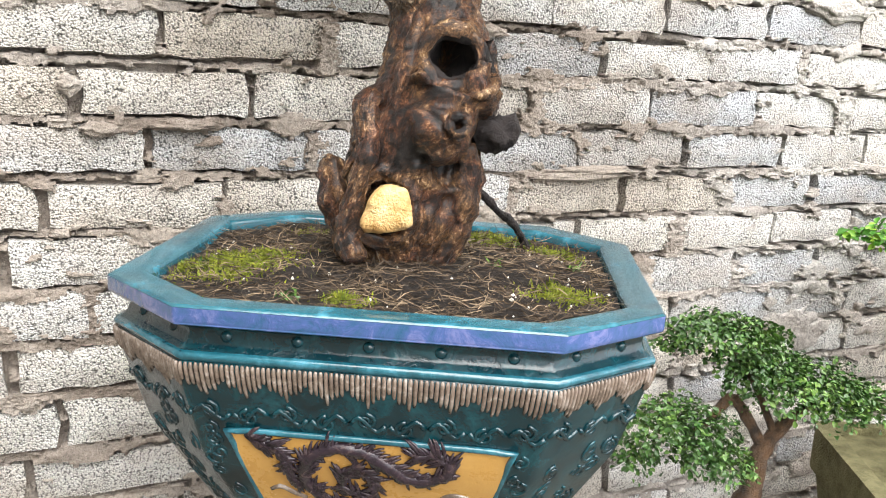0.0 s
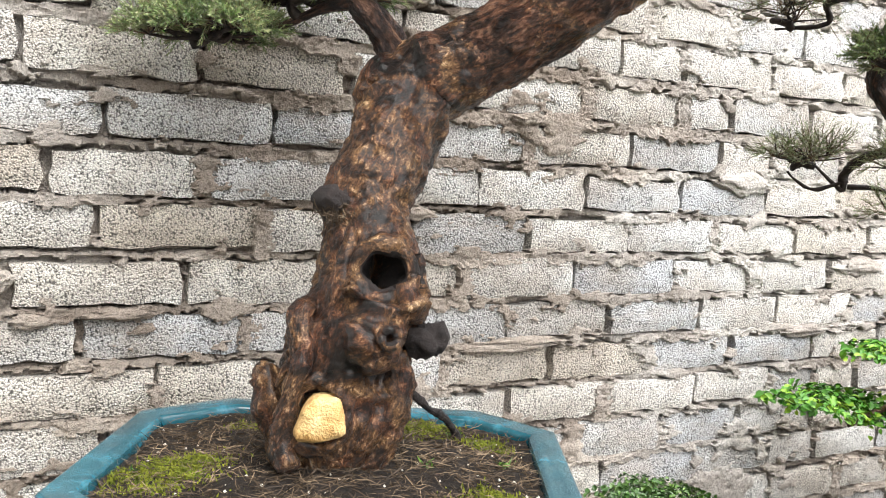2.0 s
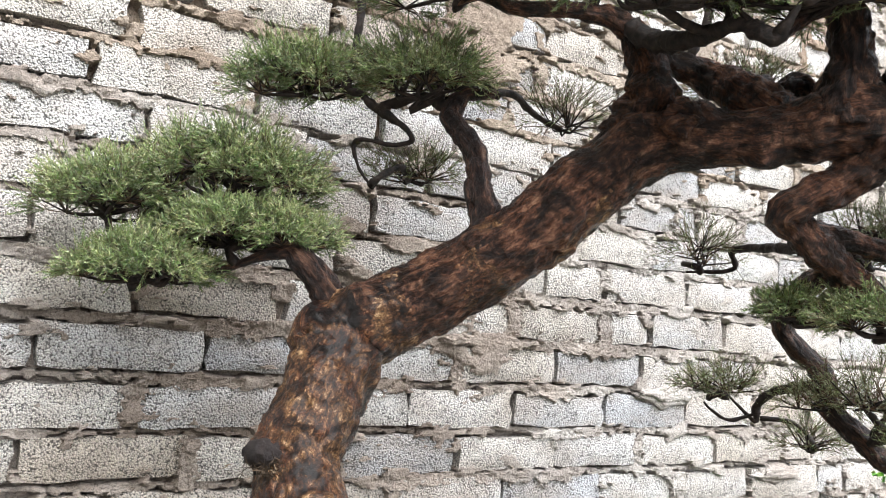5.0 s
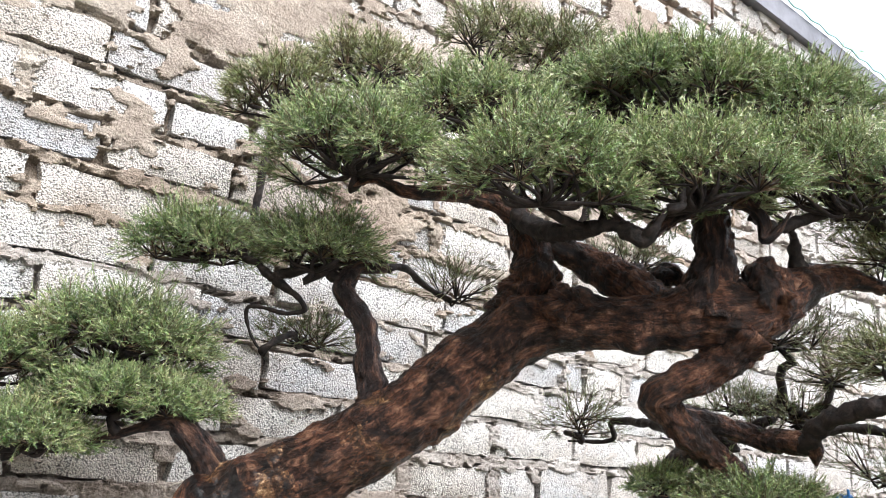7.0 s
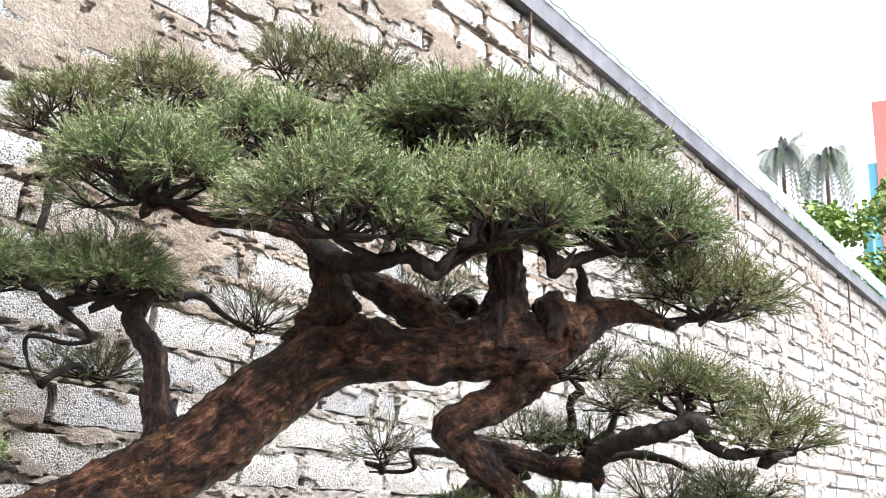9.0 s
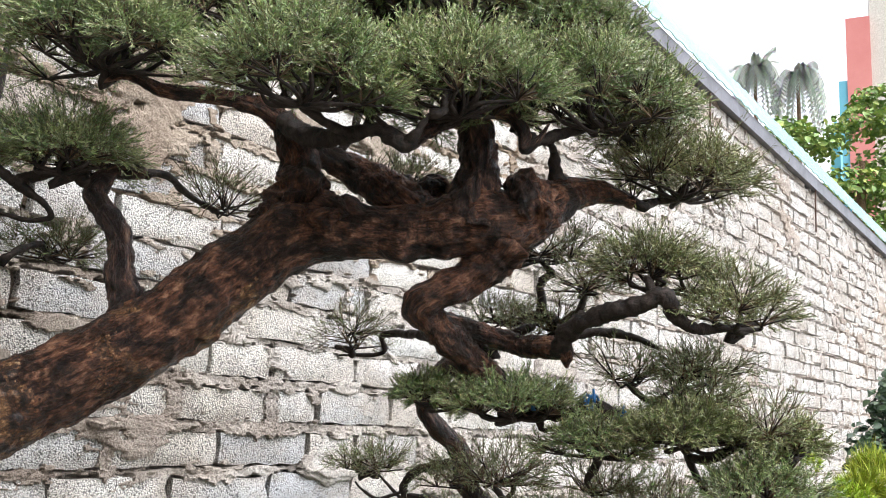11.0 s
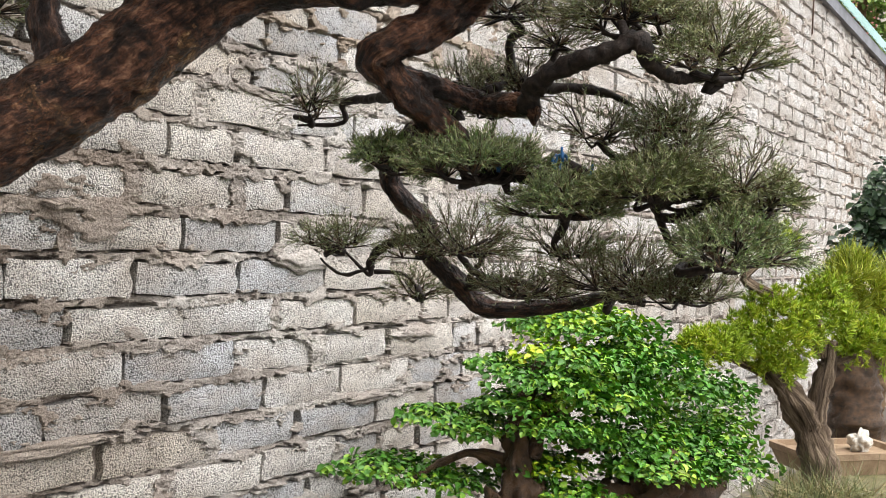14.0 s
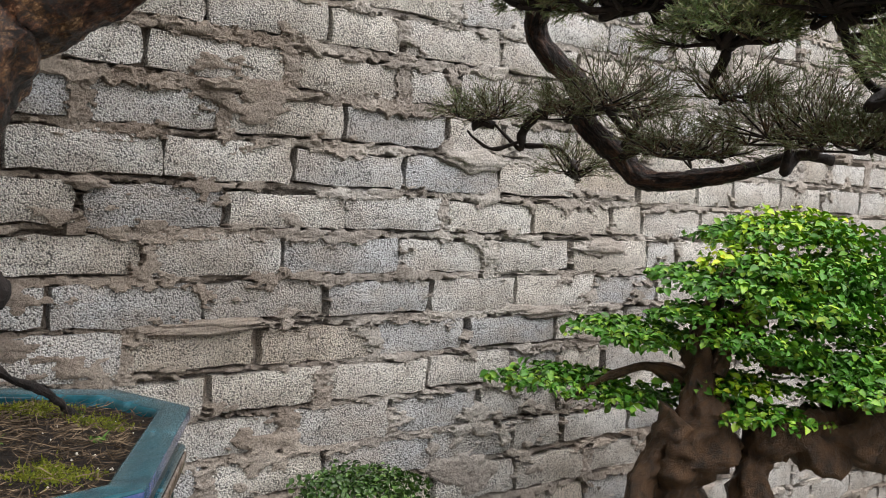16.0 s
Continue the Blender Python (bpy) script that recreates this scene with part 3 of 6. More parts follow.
# unseen plain wall, added to block sky light and darken the yard's left side
bm = bmesh.new()
bmesh.ops.create_cube(bm, size=1)
for p in bm.verts:
    p.co = Vector((p.co.x * 0.2 - 1.75, p.co.y * 6.3 - 0.87, p.co.z * 5.6 + 2.3))
west = part("wall_west", bm, CONCRETE, None)
tagged(west, "unseen plain concrete wall added to block the sky on the left", "wall", kind="structure")

# ---- the glazed pot ----
POT = Matrix.Translation((0.882, 1.547, 0)) @ Matrix.Rotation(radians(-28.9), 4, "Z")
RIM = 1.033
HW, HD, CW, CD = 0.498, 0.438, 0.18, 0.158


def octagon(inset):
    w, d = HW - inset, HD - inset
    cw, cd = CW - inset * 0.45, CD - inset * 0.45
    return [(-w, -d + cd), (-w + cw, -d), (w - cw, -d), (w, -d + cd), (w, d - cd), (w - cw, d), (-w + cw, d), (-w, d - cd)]


def rings(profile, closed_ends=True, sub=1):
    v, f = [], []
    for inset, z in profile:
        v += [(x, y, RIM + z) for x, y in octagon(inset)]
    for i in range(len(profile) - 1):
        for k in range(8):
            k2 = (k + 1) % 8
            f.append((i * 8 + k, i * 8 + k2, (i + 1) * 8 + k2, (i + 1) * 8 + k))
    if closed_ends:
        f.append(tuple(range((len(profile) - 1) * 8, len(profile) * 8))[::-1])
    return v, f


def body_inset(z):
    return 0.010 + max(0.0, -0.135 - z) * 0.30 + max(0.0, -0.30 - z) * 0.25


def on_face(k, a, z, out=0.0):
    """A point on the body's side k (0 is the front left corner), a from 0 to 1 along it, z below the rim."""
    o = octagon(body_inset(z) - out)
    p, q = Vector(o[k]), Vector(o[(k + 1) % 8])
    c = p.lerp(q, a)
    return Vector((c.x, c.y, RIM + z + 0.016))


pot = thing("bonsai_pot", (0, 0, 0), "large eight-sided teal glazed ceramic pot with violet-blue rim", "pot")
pot.matrix_basis = POT


def bevel_part(name, v, f, mat, label="", width=0.004, parent=None):
    ob = mesh_ob(name, v, f, mat, parent or pot, label, smooth=True)
    m = ob.modifiers.new("bevel", "BEVEL")
    m.width, m.segments, m.limit_method, m.angle_limit = width, 2, "ANGLE", radians(25)
    ob.data.set_sharp_from_angle(angle=radians(60))
    return ob


v, f = rings([(0.020, -0.038), (0.003, -0.036), (0.0, -0.030), (0.0, -0.005)], False)
bevel_part("rim_edge", v, f, VIOLET, "violet-blue glazed rim edge", 0.005)
v, f = rings([(0.0, -0.0045), (0.004, 0.0), (0.058, -0.002), (0.066, -0.008), (0.07, -0.06)], False)
bevel_part("rim_top", v, f, TEAL, "teal glazed rim top, worn along its edges", 0.004)
v, f = rings([(0.018, -0.036), (0.030, -0.043), (0.033, -0.056), (0.028, -0.073), (0.016, -0.083)], False)
bevel_part("neck", v, f, DARKTEAL, "teal recessed neck", 0.004)
v, f = rings([(0.018, -0.082), (0.008, -0.085), (0.007, -0.094), (0.014, -0.101)], False)
bevel_part("moulding", v, f, TEAL, "", 0.004)
prof = [(0.014, -0.099), (0.009, -0.106), (0.009, -0.114), (0.012, -0.124)] + [(body_inset(z), z + 0.016) for z in (-0.2, -0.3, -0.4, -0.5)] + [(0.19, -0.54), (0.18, -0.56), (0.19, -0.58)]
v, f = rings(prof)
bevel_part("body", v, f, DARKTEAL, "dark teal glazed body tapering to its foot", 0.01)

# studs on the neck
stud_v, stud_f = [], []
bm = bmesh.new()
bmesh.ops.create_uvsphere(bm, u_segments=12, v_segments=8, radius=0.0115)
stud_me = bpy.data.meshes.new("stud")
bm.to_mesh(stud_me)
bm.free()
stud_me.materials.append(DARKTEAL)
stud_me.polygons.foreach_set("use_smooth", np.ones(len(stud_me.polygons), dtype=bool))
o = octagon(0.036)
for k in range(8):
    p, q = Vector(o[k]), Vector(o[(k + 1) % 8])
    m = max(2, round((q - p).length / 0.115))
    for i in range(m):
        c = p.lerp(q, (i + 0.5) / m)
        ob = new("stud", stud_me)
        ob.parent = pot
        ob.location = (c.x, c.y, RIM - 0.060)

# the fringe of ribs below the moulding
for k in range(8):
    length = (Vector(octagon(0.018)[(k + 1) % 8]) - Vector(octagon(0.018)[k])).length
    m = round(length / 0.0085)
    pieces = []
    for i in range(m):
        a = (i + 0.5) / m
        saw = abs(((i / 8.0) % 1.0) - 0.5) * 2
        drop = 0.016 + 0.026 * (1 - saw) + 0.004 * math.sin(i * 2.3)
        ctrl = [(*on_face(k, a, -0.116, 0.001), 0.002), (*on_face(k, a, -0.122, 0.002), 0.0038), (*on_face(k, a, -0.135 - drop * 0.5, 0.0015), 0.0038), (*on_face(k, a, -0.132 - drop, 0.0), 0.0024)]
        pieces.append(tube(ctrl, 0.02, 6))
    v, f = merge(pieces)
    tagged(mesh_ob("fringe", v, f, FRINGE, pot, "tan ribbed fringe in relief", smooth=True), kind="stuff")


def spiral(k, a, z, size, turns=1.6, flip=1, out=0.0005):
    side = (Vector(octagon(0.05)[(k + 1) % 8]) - Vector(octagon(0.05)[k])).length
    ctrl = []
    for i in range(11):
        t = i / 10
        r = size * (1 - 0.85 * t)
        th = flip * (t * turns * 2 * math.pi) + math.pi / 2
        ctrl.append((*on_face(k, a + r * math.cos(th) / side, z + r * math.sin(th), out), 0.0042 * (1 - 0.4 * t)))
    return tube(ctrl, 0.008, 6)


# scrolls between fringe and panel, on the corners too
for k in range(8):
    pieces = []
    q = random.Random(40 + k)
    wide = k in (1, 3, 5, 7)
    m = 9 if k in (1, 5) else (6 if wide else 3)
    for i in range(m):
        pieces.append(spiral(k, (i + 0.5) / m, -0.205 - 0.012 * (i % 2), 0.017, 1.5, 1 if i % 2 else -1))
        a0 = (i + 0.1) / m
        pieces.append(tube([(*on_face(k, a0 + j * 0.9 / m / 4, -0.212 + 0.014 * math.sin(j * 1.57 + i * 3.14), 0.0), 0.005) for j in range(5)], 0.01, 5))
    if not wide or k in (3, 7):
        for j in range(26):
            pieces.append(spiral(k, q.uniform(0.12, 0.88), q.uniform(-0.5, -0.24), q.uniform(0.014, 0.024), q.uniform(1, 1.8), q.choice((1, -1)), -0.001))
    else:
        for j in range(16):
            pieces.append(spiral(k, q.choice((q.uniform(0.01, 0.08), q.uniform(0.94, 0.99))), q.uniform(-0.5, -0.24), q.uniform(0.012, 0.02), 1.4, q.choice((1, -1)), -0.001))
    v, f = merge(pieces)
    tagged(mesh_ob("scrollwork", v, f, DARKTEAL, pot, "glazed scrollwork in relief", smooth=True), kind="stuff")

# ochre panels with curling relief on the two long sides
for k in (1, 5):
    def panel_at(a, z, out):
        return on_face(k, a, z, out)
    nx, nz = 10, 6
    v, f = [], []
    for out in (0.0035,):
        for j in range(nz + 1):
            z = -0.245 - j * 0.045
            for i in range(nx + 1):
                v.append(panel_at(0.105 + 0.81 * i / nx, z, out))
    for j in range(nz):
        for i in range(nx):
            f.append((j * (nx + 1) + i + 1, j * (nx + 1) + i, (j + 1) * (nx + 1) + i, (j + 1) * (nx + 1) + i + 1))
    panel = mesh_ob("panel", v, f, OCHRE, pot, "ochre glazed panel", smooth=True)
    edge = [(0.105, -0.5), (0.103, -0.27), (0.12, -0.246), (0.35, -0.244), (0.65, -0.244), (0.90, -0.247), (0.917, -0.27), (0.916, -0.5)]
    mesh_ob("panel_frame", *tube([(*panel_at(a, z, 0.003), 0.006) for a, z in edge], 0.02, 8), TEAL, pot, "teal raised frame", smooth=True)
    curls = [[(0.19, -0.256), (0.22, -0.262), (0.255, -0.275), (0.285, -0.30), (0.275, -0.33), (0.30, -0.36), (0.345, -0.375)],
             [(0.44, -0.425), (0.35, -0.395), (0.315, -0.345), (0.34, -0.295), (0.41, -0.268), (0.49, -0.274), (0.55, -0.298), (0.60, -0.322), (0.66, -0.325), (0.705, -0.305), (0.70, -0.276), (0.655, -0.262), (0.61, -0.268)],
             [(0.47, -0.375), (0.42, -0.355), (0.425, -0.322), (0.475, -0.312), (0.515, -0.335), (0.505, -0.372), (0.455, -0.40)],
             [(0.70, -0.375), (0.73, -0.362), (0.77, -0.364), (0.80, -0.375)], [(0.20, -0.385), (0.23, -0.375), (0.26, -0.385), (0.30, -0.40)]]
    for ci, c in enumerate(curls):
        c = [(0.51 + (a - 0.5) * 1.15, z + 0.004) for a, z in c]
        w = (0.009, 0.014, 0.008, 0.006, 0.006)[ci]
        pieces = []
        body = tube([(*panel_at(a, z, 0.003), w * (0.55 + 0.45 * math.sin(math.pi * (i + 0.7) / (len(c) + 0.4)))) for i, (a, z) in enumerate(c)], 0.008, 8, 0.25, ci, 60)
        q = random.Random(ci)
        for i in range(len(c) - 1):
            da0, dz0 = c[i + 1][0] - c[i][0], (c[i + 1][1] - c[i][1]) / 0.66
            long = math.hypot(da0, dz0) + 1e-6
            for s in range(26):
                t = s / 26
                a, z = c[i][0] + (c[i + 1][0] - c[i][0]) * t, c[i][1] + (c[i + 1][1] - c[i][1]) * t
                sgn, reach = q.choice((-1, 1)) * q.uniform(0.25, 1.0), q.uniform(0.022, 0.055)
                da, dz = (da0 / long * 0.8 - sgn * dz0 / long) * reach, (dz0 / long * 0.8 + sgn * da0 / long) * reach * 0.66
                if ci < 3:
                    pieces.append(tube([(*panel_at(a, z, 0.009), 0.0042), (*panel_at(a + da * 0.6, z + dz * 0.7, 0.007), 0.0034), (*panel_at(a + da, z + dz, 0.004), 0.001)], 0.012, 5))
        mesh_ob("relief", *body, RELIEF if ci < 3 else FRINGE, panel, "dark violet curling relief" if ci < 3 else "pale cloud relief", smooth=True)
        if pieces:
            tagged(mesh_ob("relief_fin", *merge(pieces), RELIEF, panel, "dark violet fins along the relief", smooth=True), kind="stuff")

# plinth of stacked concrete
bm = bmesh.new()
bmesh.ops.create_cube(bm, size=1)
for q in bm.verts:
    q.co = Vector((q.co.x * 0.72, q.co.y * 0.52, q.co.z * 0.83 + 0.055))
bmesh.ops.bevel(bm, geom=bm.edges[:], offset=0.015, segments=2, affect="EDGES")
plinth = part("plinth", bm, CONCRETE, None)
plinth.matrix_basis = POT
tagged(plinth, "weathered concrete plinth under the glazed pot", "plinth")

# ---- soil, moss, litter ----
sv, sf = [], []
NR, NA = 26, 96


def soil_edge(th):
    """Distance from the pot's middle to the inner rim in that direction."""
    o = octagon(0.068)
    d = Vector((math.cos(th), math.sin(th)))
    best = 9
    for k in range(8):
        p, q = Vector(o[k]), Vector(o[(k + 1) % 8])
        e = q - p
        den = d.x * e.y - d.y * e.x
        if abs(den) > 1e-9:
            t = (p.x * e.y - p.y * e.x) / den
            u = (p.x * d.y - p.y * d.x) / den
            if t > 0 and -1e-6 <= u <= 1 + 1e-6:
                best = min(best, t)
    return best


def soil_z(x, y):
    m = max(0.0, 1 - math.hypot(x / 0.42, y / 0.32))
    return RIM - 0.022 + 0.05 * m + 0.012 * noise.fractal(Vector((x * 9, y * 9, 3)), 0.8, 2, 4) + 0.004 * noise.noise(Vector((x * 70, y * 70, 1)))


for i in range(NR + 1):
    for k in range(NA):
        th = 2 * math.pi * k / NA
        r = soil_edge(th) * i / NR
        x, y = r * math.cos(th), r * math.sin(th)
        sv.append((x, y, soil_z(x, y)))
for i in range(NR):
    for k in range(NA):
        k2 = (k + 1) % NA
        sf.append((i * NA + k, (i + 1) * NA + k, (i + 1) * NA + k2, i * NA + k2))
soil = mesh_ob("soil", sv, sf, SOIL, smooth=True)
soil.matrix_basis = POT
tagged(soil, "dark damp potting soil mounded round the trunk", "soil", kind="stuff")


def blades(pts, dirs, lens, width, mats_ratio=None, droop=0.0, q=None):
    """Thin two-segment blades as verts and faces; pts, dirs: arrays."""
    n = len(pts)
    side = np.cross(dirs, q.normal(size=(n, 3)))
    side /= np.linalg.norm(side, axis=1)[:, None] + 1e-9
    bend = q.normal(size=(n, 3)) * 0.18
    bend[:, 2] -= droop
    L = lens[:, None]
    w = side * width
    p1 = pts + dirs * L * 0.5
    p2 = pts + (dirs + bend) * L
    v = np.stack([pts - w * 0.7, pts + w * 0.7, p1 + w, p1 - w, p2], axis=1).reshape(-1, 3)
    b = np.arange(n) * 5
    quads = np.stack([b, b + 1, b + 2, b + 3], axis=1)
    tris = np.stack([b + 3, b + 2, b + 4], axis=1)
    return v, quads, tris


def blades_ob(name, v, quads, tris, mat, parent=None, label=""):
    return mesh_ob(name, v, [tuple(x) for x in quads.tolist()] + [tuple(x) for x in tris.tolist()], mat, parent, label)


Q = np.random.default_rng(3)
# dry fallen needles on the soil
n = 6000
th, rr = Q.uniform(0, 2 * np.pi, n), np.sqrt(Q.uniform(0.03, 1, n)) * 0.97
px = np.array([soil_edge(t) for t in th]) * rr
pts = np.stack([px * np.cos(th), px * np.sin(th), np.zeros(n)], 1)
pts[:, 2] = [soil_z(x, y) + 0.004 for x, y in pts[:, :2]]
dirs = np.stack([Q.normal(size=n), Q.normal(size=n), Q.normal(size=n) * 0.16 + 0.08], 1)
dirs /= np.linalg.norm(dirs, axis=1)[:, None]
litter = blades_ob("needle_litter", *blades(pts, dirs, Q.uniform(0.015, 0.06, n), 0.0009, droop=0.05, q=Q), STRAW)
litter.matrix_basis = POT
tagged(litter, "dry fallen needles scattered over the soil", "litter", kind="stuff")
# moss and small weeds: x, y, size, share of height
for i, (mx, my, ms) in enumerate([(-0.33, -0.13, 0.085), (-0.29, -0.07, 0.06), (-0.06, -0.295, 0.03), (0.33, -0.16, 0.05), (0.16, 0.29, 0.08), (0.02, 0.30, 0.05), (0.33, 0.2, 0.04), (-0.2, 0.24, 0.05), (-0.1, 0.29, 0.045)]):
    n = int(900 * ms / 0.05)
    off = Q.normal(size=(n, 2)) * ms * 0.5
    off[:, 0] *= 1.3
    pts = np.zeros((n, 3))
    pts[:, :2] = off + (mx, my)
    keep = np.array([math.hypot(x, y) < soil_edge(math.atan2(y, x)) * 0.985 for x, y in pts[:, :2]])
    pts = pts[keep]
    pts[:, 2] = [soil_z(x, y) - 0.002 for x, y in pts[:, :2]]
    dirs = Q.normal(size=(len(pts), 3)) * 0.5 + (0, 0, 1)
    dirs /= np.linalg.norm(dirs, axis=1)[:, None]
    ob = blades_ob("moss", *blades(pts, dirs, Q.uniform(0.006, 0.016, len(pts)), 0.0022, q=Q), MOSS)
    ob.matrix_basis = POT
    tagged(ob, "patch of bright yellow-green moss on the soil", "moss", kind="stuff")

# small green weeds on the soil
for wx0, wy0 in ((0.2, -0.02), (0.36, 0.03), (-0.38, -0.1), (-0.16, -0.3), (0.26, 0.26)):
    n = 26
    pts = np.tile((wx0, wy0, soil_z(wx0, wy0)), (n, 1)) + Q.normal(size=(n, 3)) * (0.008, 0.008, 0.001)
    dirs = Q.normal(size=(n, 3)) * (1, 1, 0.4) + (0, 0, 0.7)
    dirs /= np.linalg.norm(dirs, axis=1)[:, None]
    ob = blades_ob("weed", *blades(pts, dirs, Q.uniform(0.012, 0.032, n), 0.0025, droop=0.3, q=Q), SHRUBLEAF)
    ob.matrix_basis = POT
    tagged(ob, "tiny green weed sprouting from the soil", "weed", "weeds in the pot")
# pale grit
gv2, gf2 = [], []
for i in range(130):
    th, r = Q.uniform(0, 2 * np.pi), math.sqrt(Q.uniform(0.05, 0.95))
    e = soil_edge(th) * r
    x, y = e * math.cos(th), e * math.sin(th)
    c, k = np.array((x, y, soil_z(x, y) + 0.001)), Q.uniform(0.0015, 0.0045)
    o = len(gv2)
    gv2 += [c + np.array(d) * k * Q.uniform(0.7, 1.3) for d in ((1, 0, 0), (-1, 0, 0), (0, 1, 0), (0, -1, 0), (0, 0, 1), (0, 0, -1))]
    gf2 += [(o + a, o + b, o + t) for t in (4, 5) for a, b in ((0, 2), (2, 1), (1, 3), (3, 0))]
grit = mesh_ob("grit", gv2, gf2, WHITEROCK)
grit.matrix_basis = POT
tagged(grit, "pale grit scattered over the dark soil", "grit", kind="stuff")


# ---- the old bonsai tree: control points x, y, z, radius of its limbs ----
tree = thing("bonsai_tree", (0.875, 1.55, 1.02), "old bonsai with gnarled brown trunk and layered needle pads", "bonsai tree")
TREE_AT = Vector((0.875, 1.55, 1.02))
TRUNK = [(0.885, 1.535, 0.99, 0.088), (0.88, 1.54, 1.06, 0.105), (0.884, 1.536, 1.15, 0.122), (0.909, 1.531, 1.283, 0.125), (0.937, 1.533, 1.377, 0.111), (0.948, 1.552, 1.458, 0.1), (0.956, 1.594, 1.55, 0.093), (1.002, 1.618, 1.66, 0.092), (1.062, 1.658, 1.775, 0.095), (1.067, 1.693, 1.806, 0.097), (1.165, 1.632, 1.872, 0.092), (1.305, 1.531, 1.972, 0.086), (1.42, 1.425, 2.082, 0.086), (1.52, 1.36, 2.195, 0.083), (1.6228, 1.2834, 2.2942, 0.0752), (1.7137, 1.168, 2.3148, 0.0616), (1.793, 1.0562, 2.3214, 0.0613), (1.8699, 0.9582, 2.3395, 0.0776), (1.9313, 0.8806, 2.3524, 0.0749), (2.0119, 0.8314, 2.3957, 0.0596), (2.0989, 0.8, 2.4546, 0.0399), (2.1651, 0.7484, 2.4683, 0.0259), (2.2235, 0.6889, 2.4475, 0.0144)]
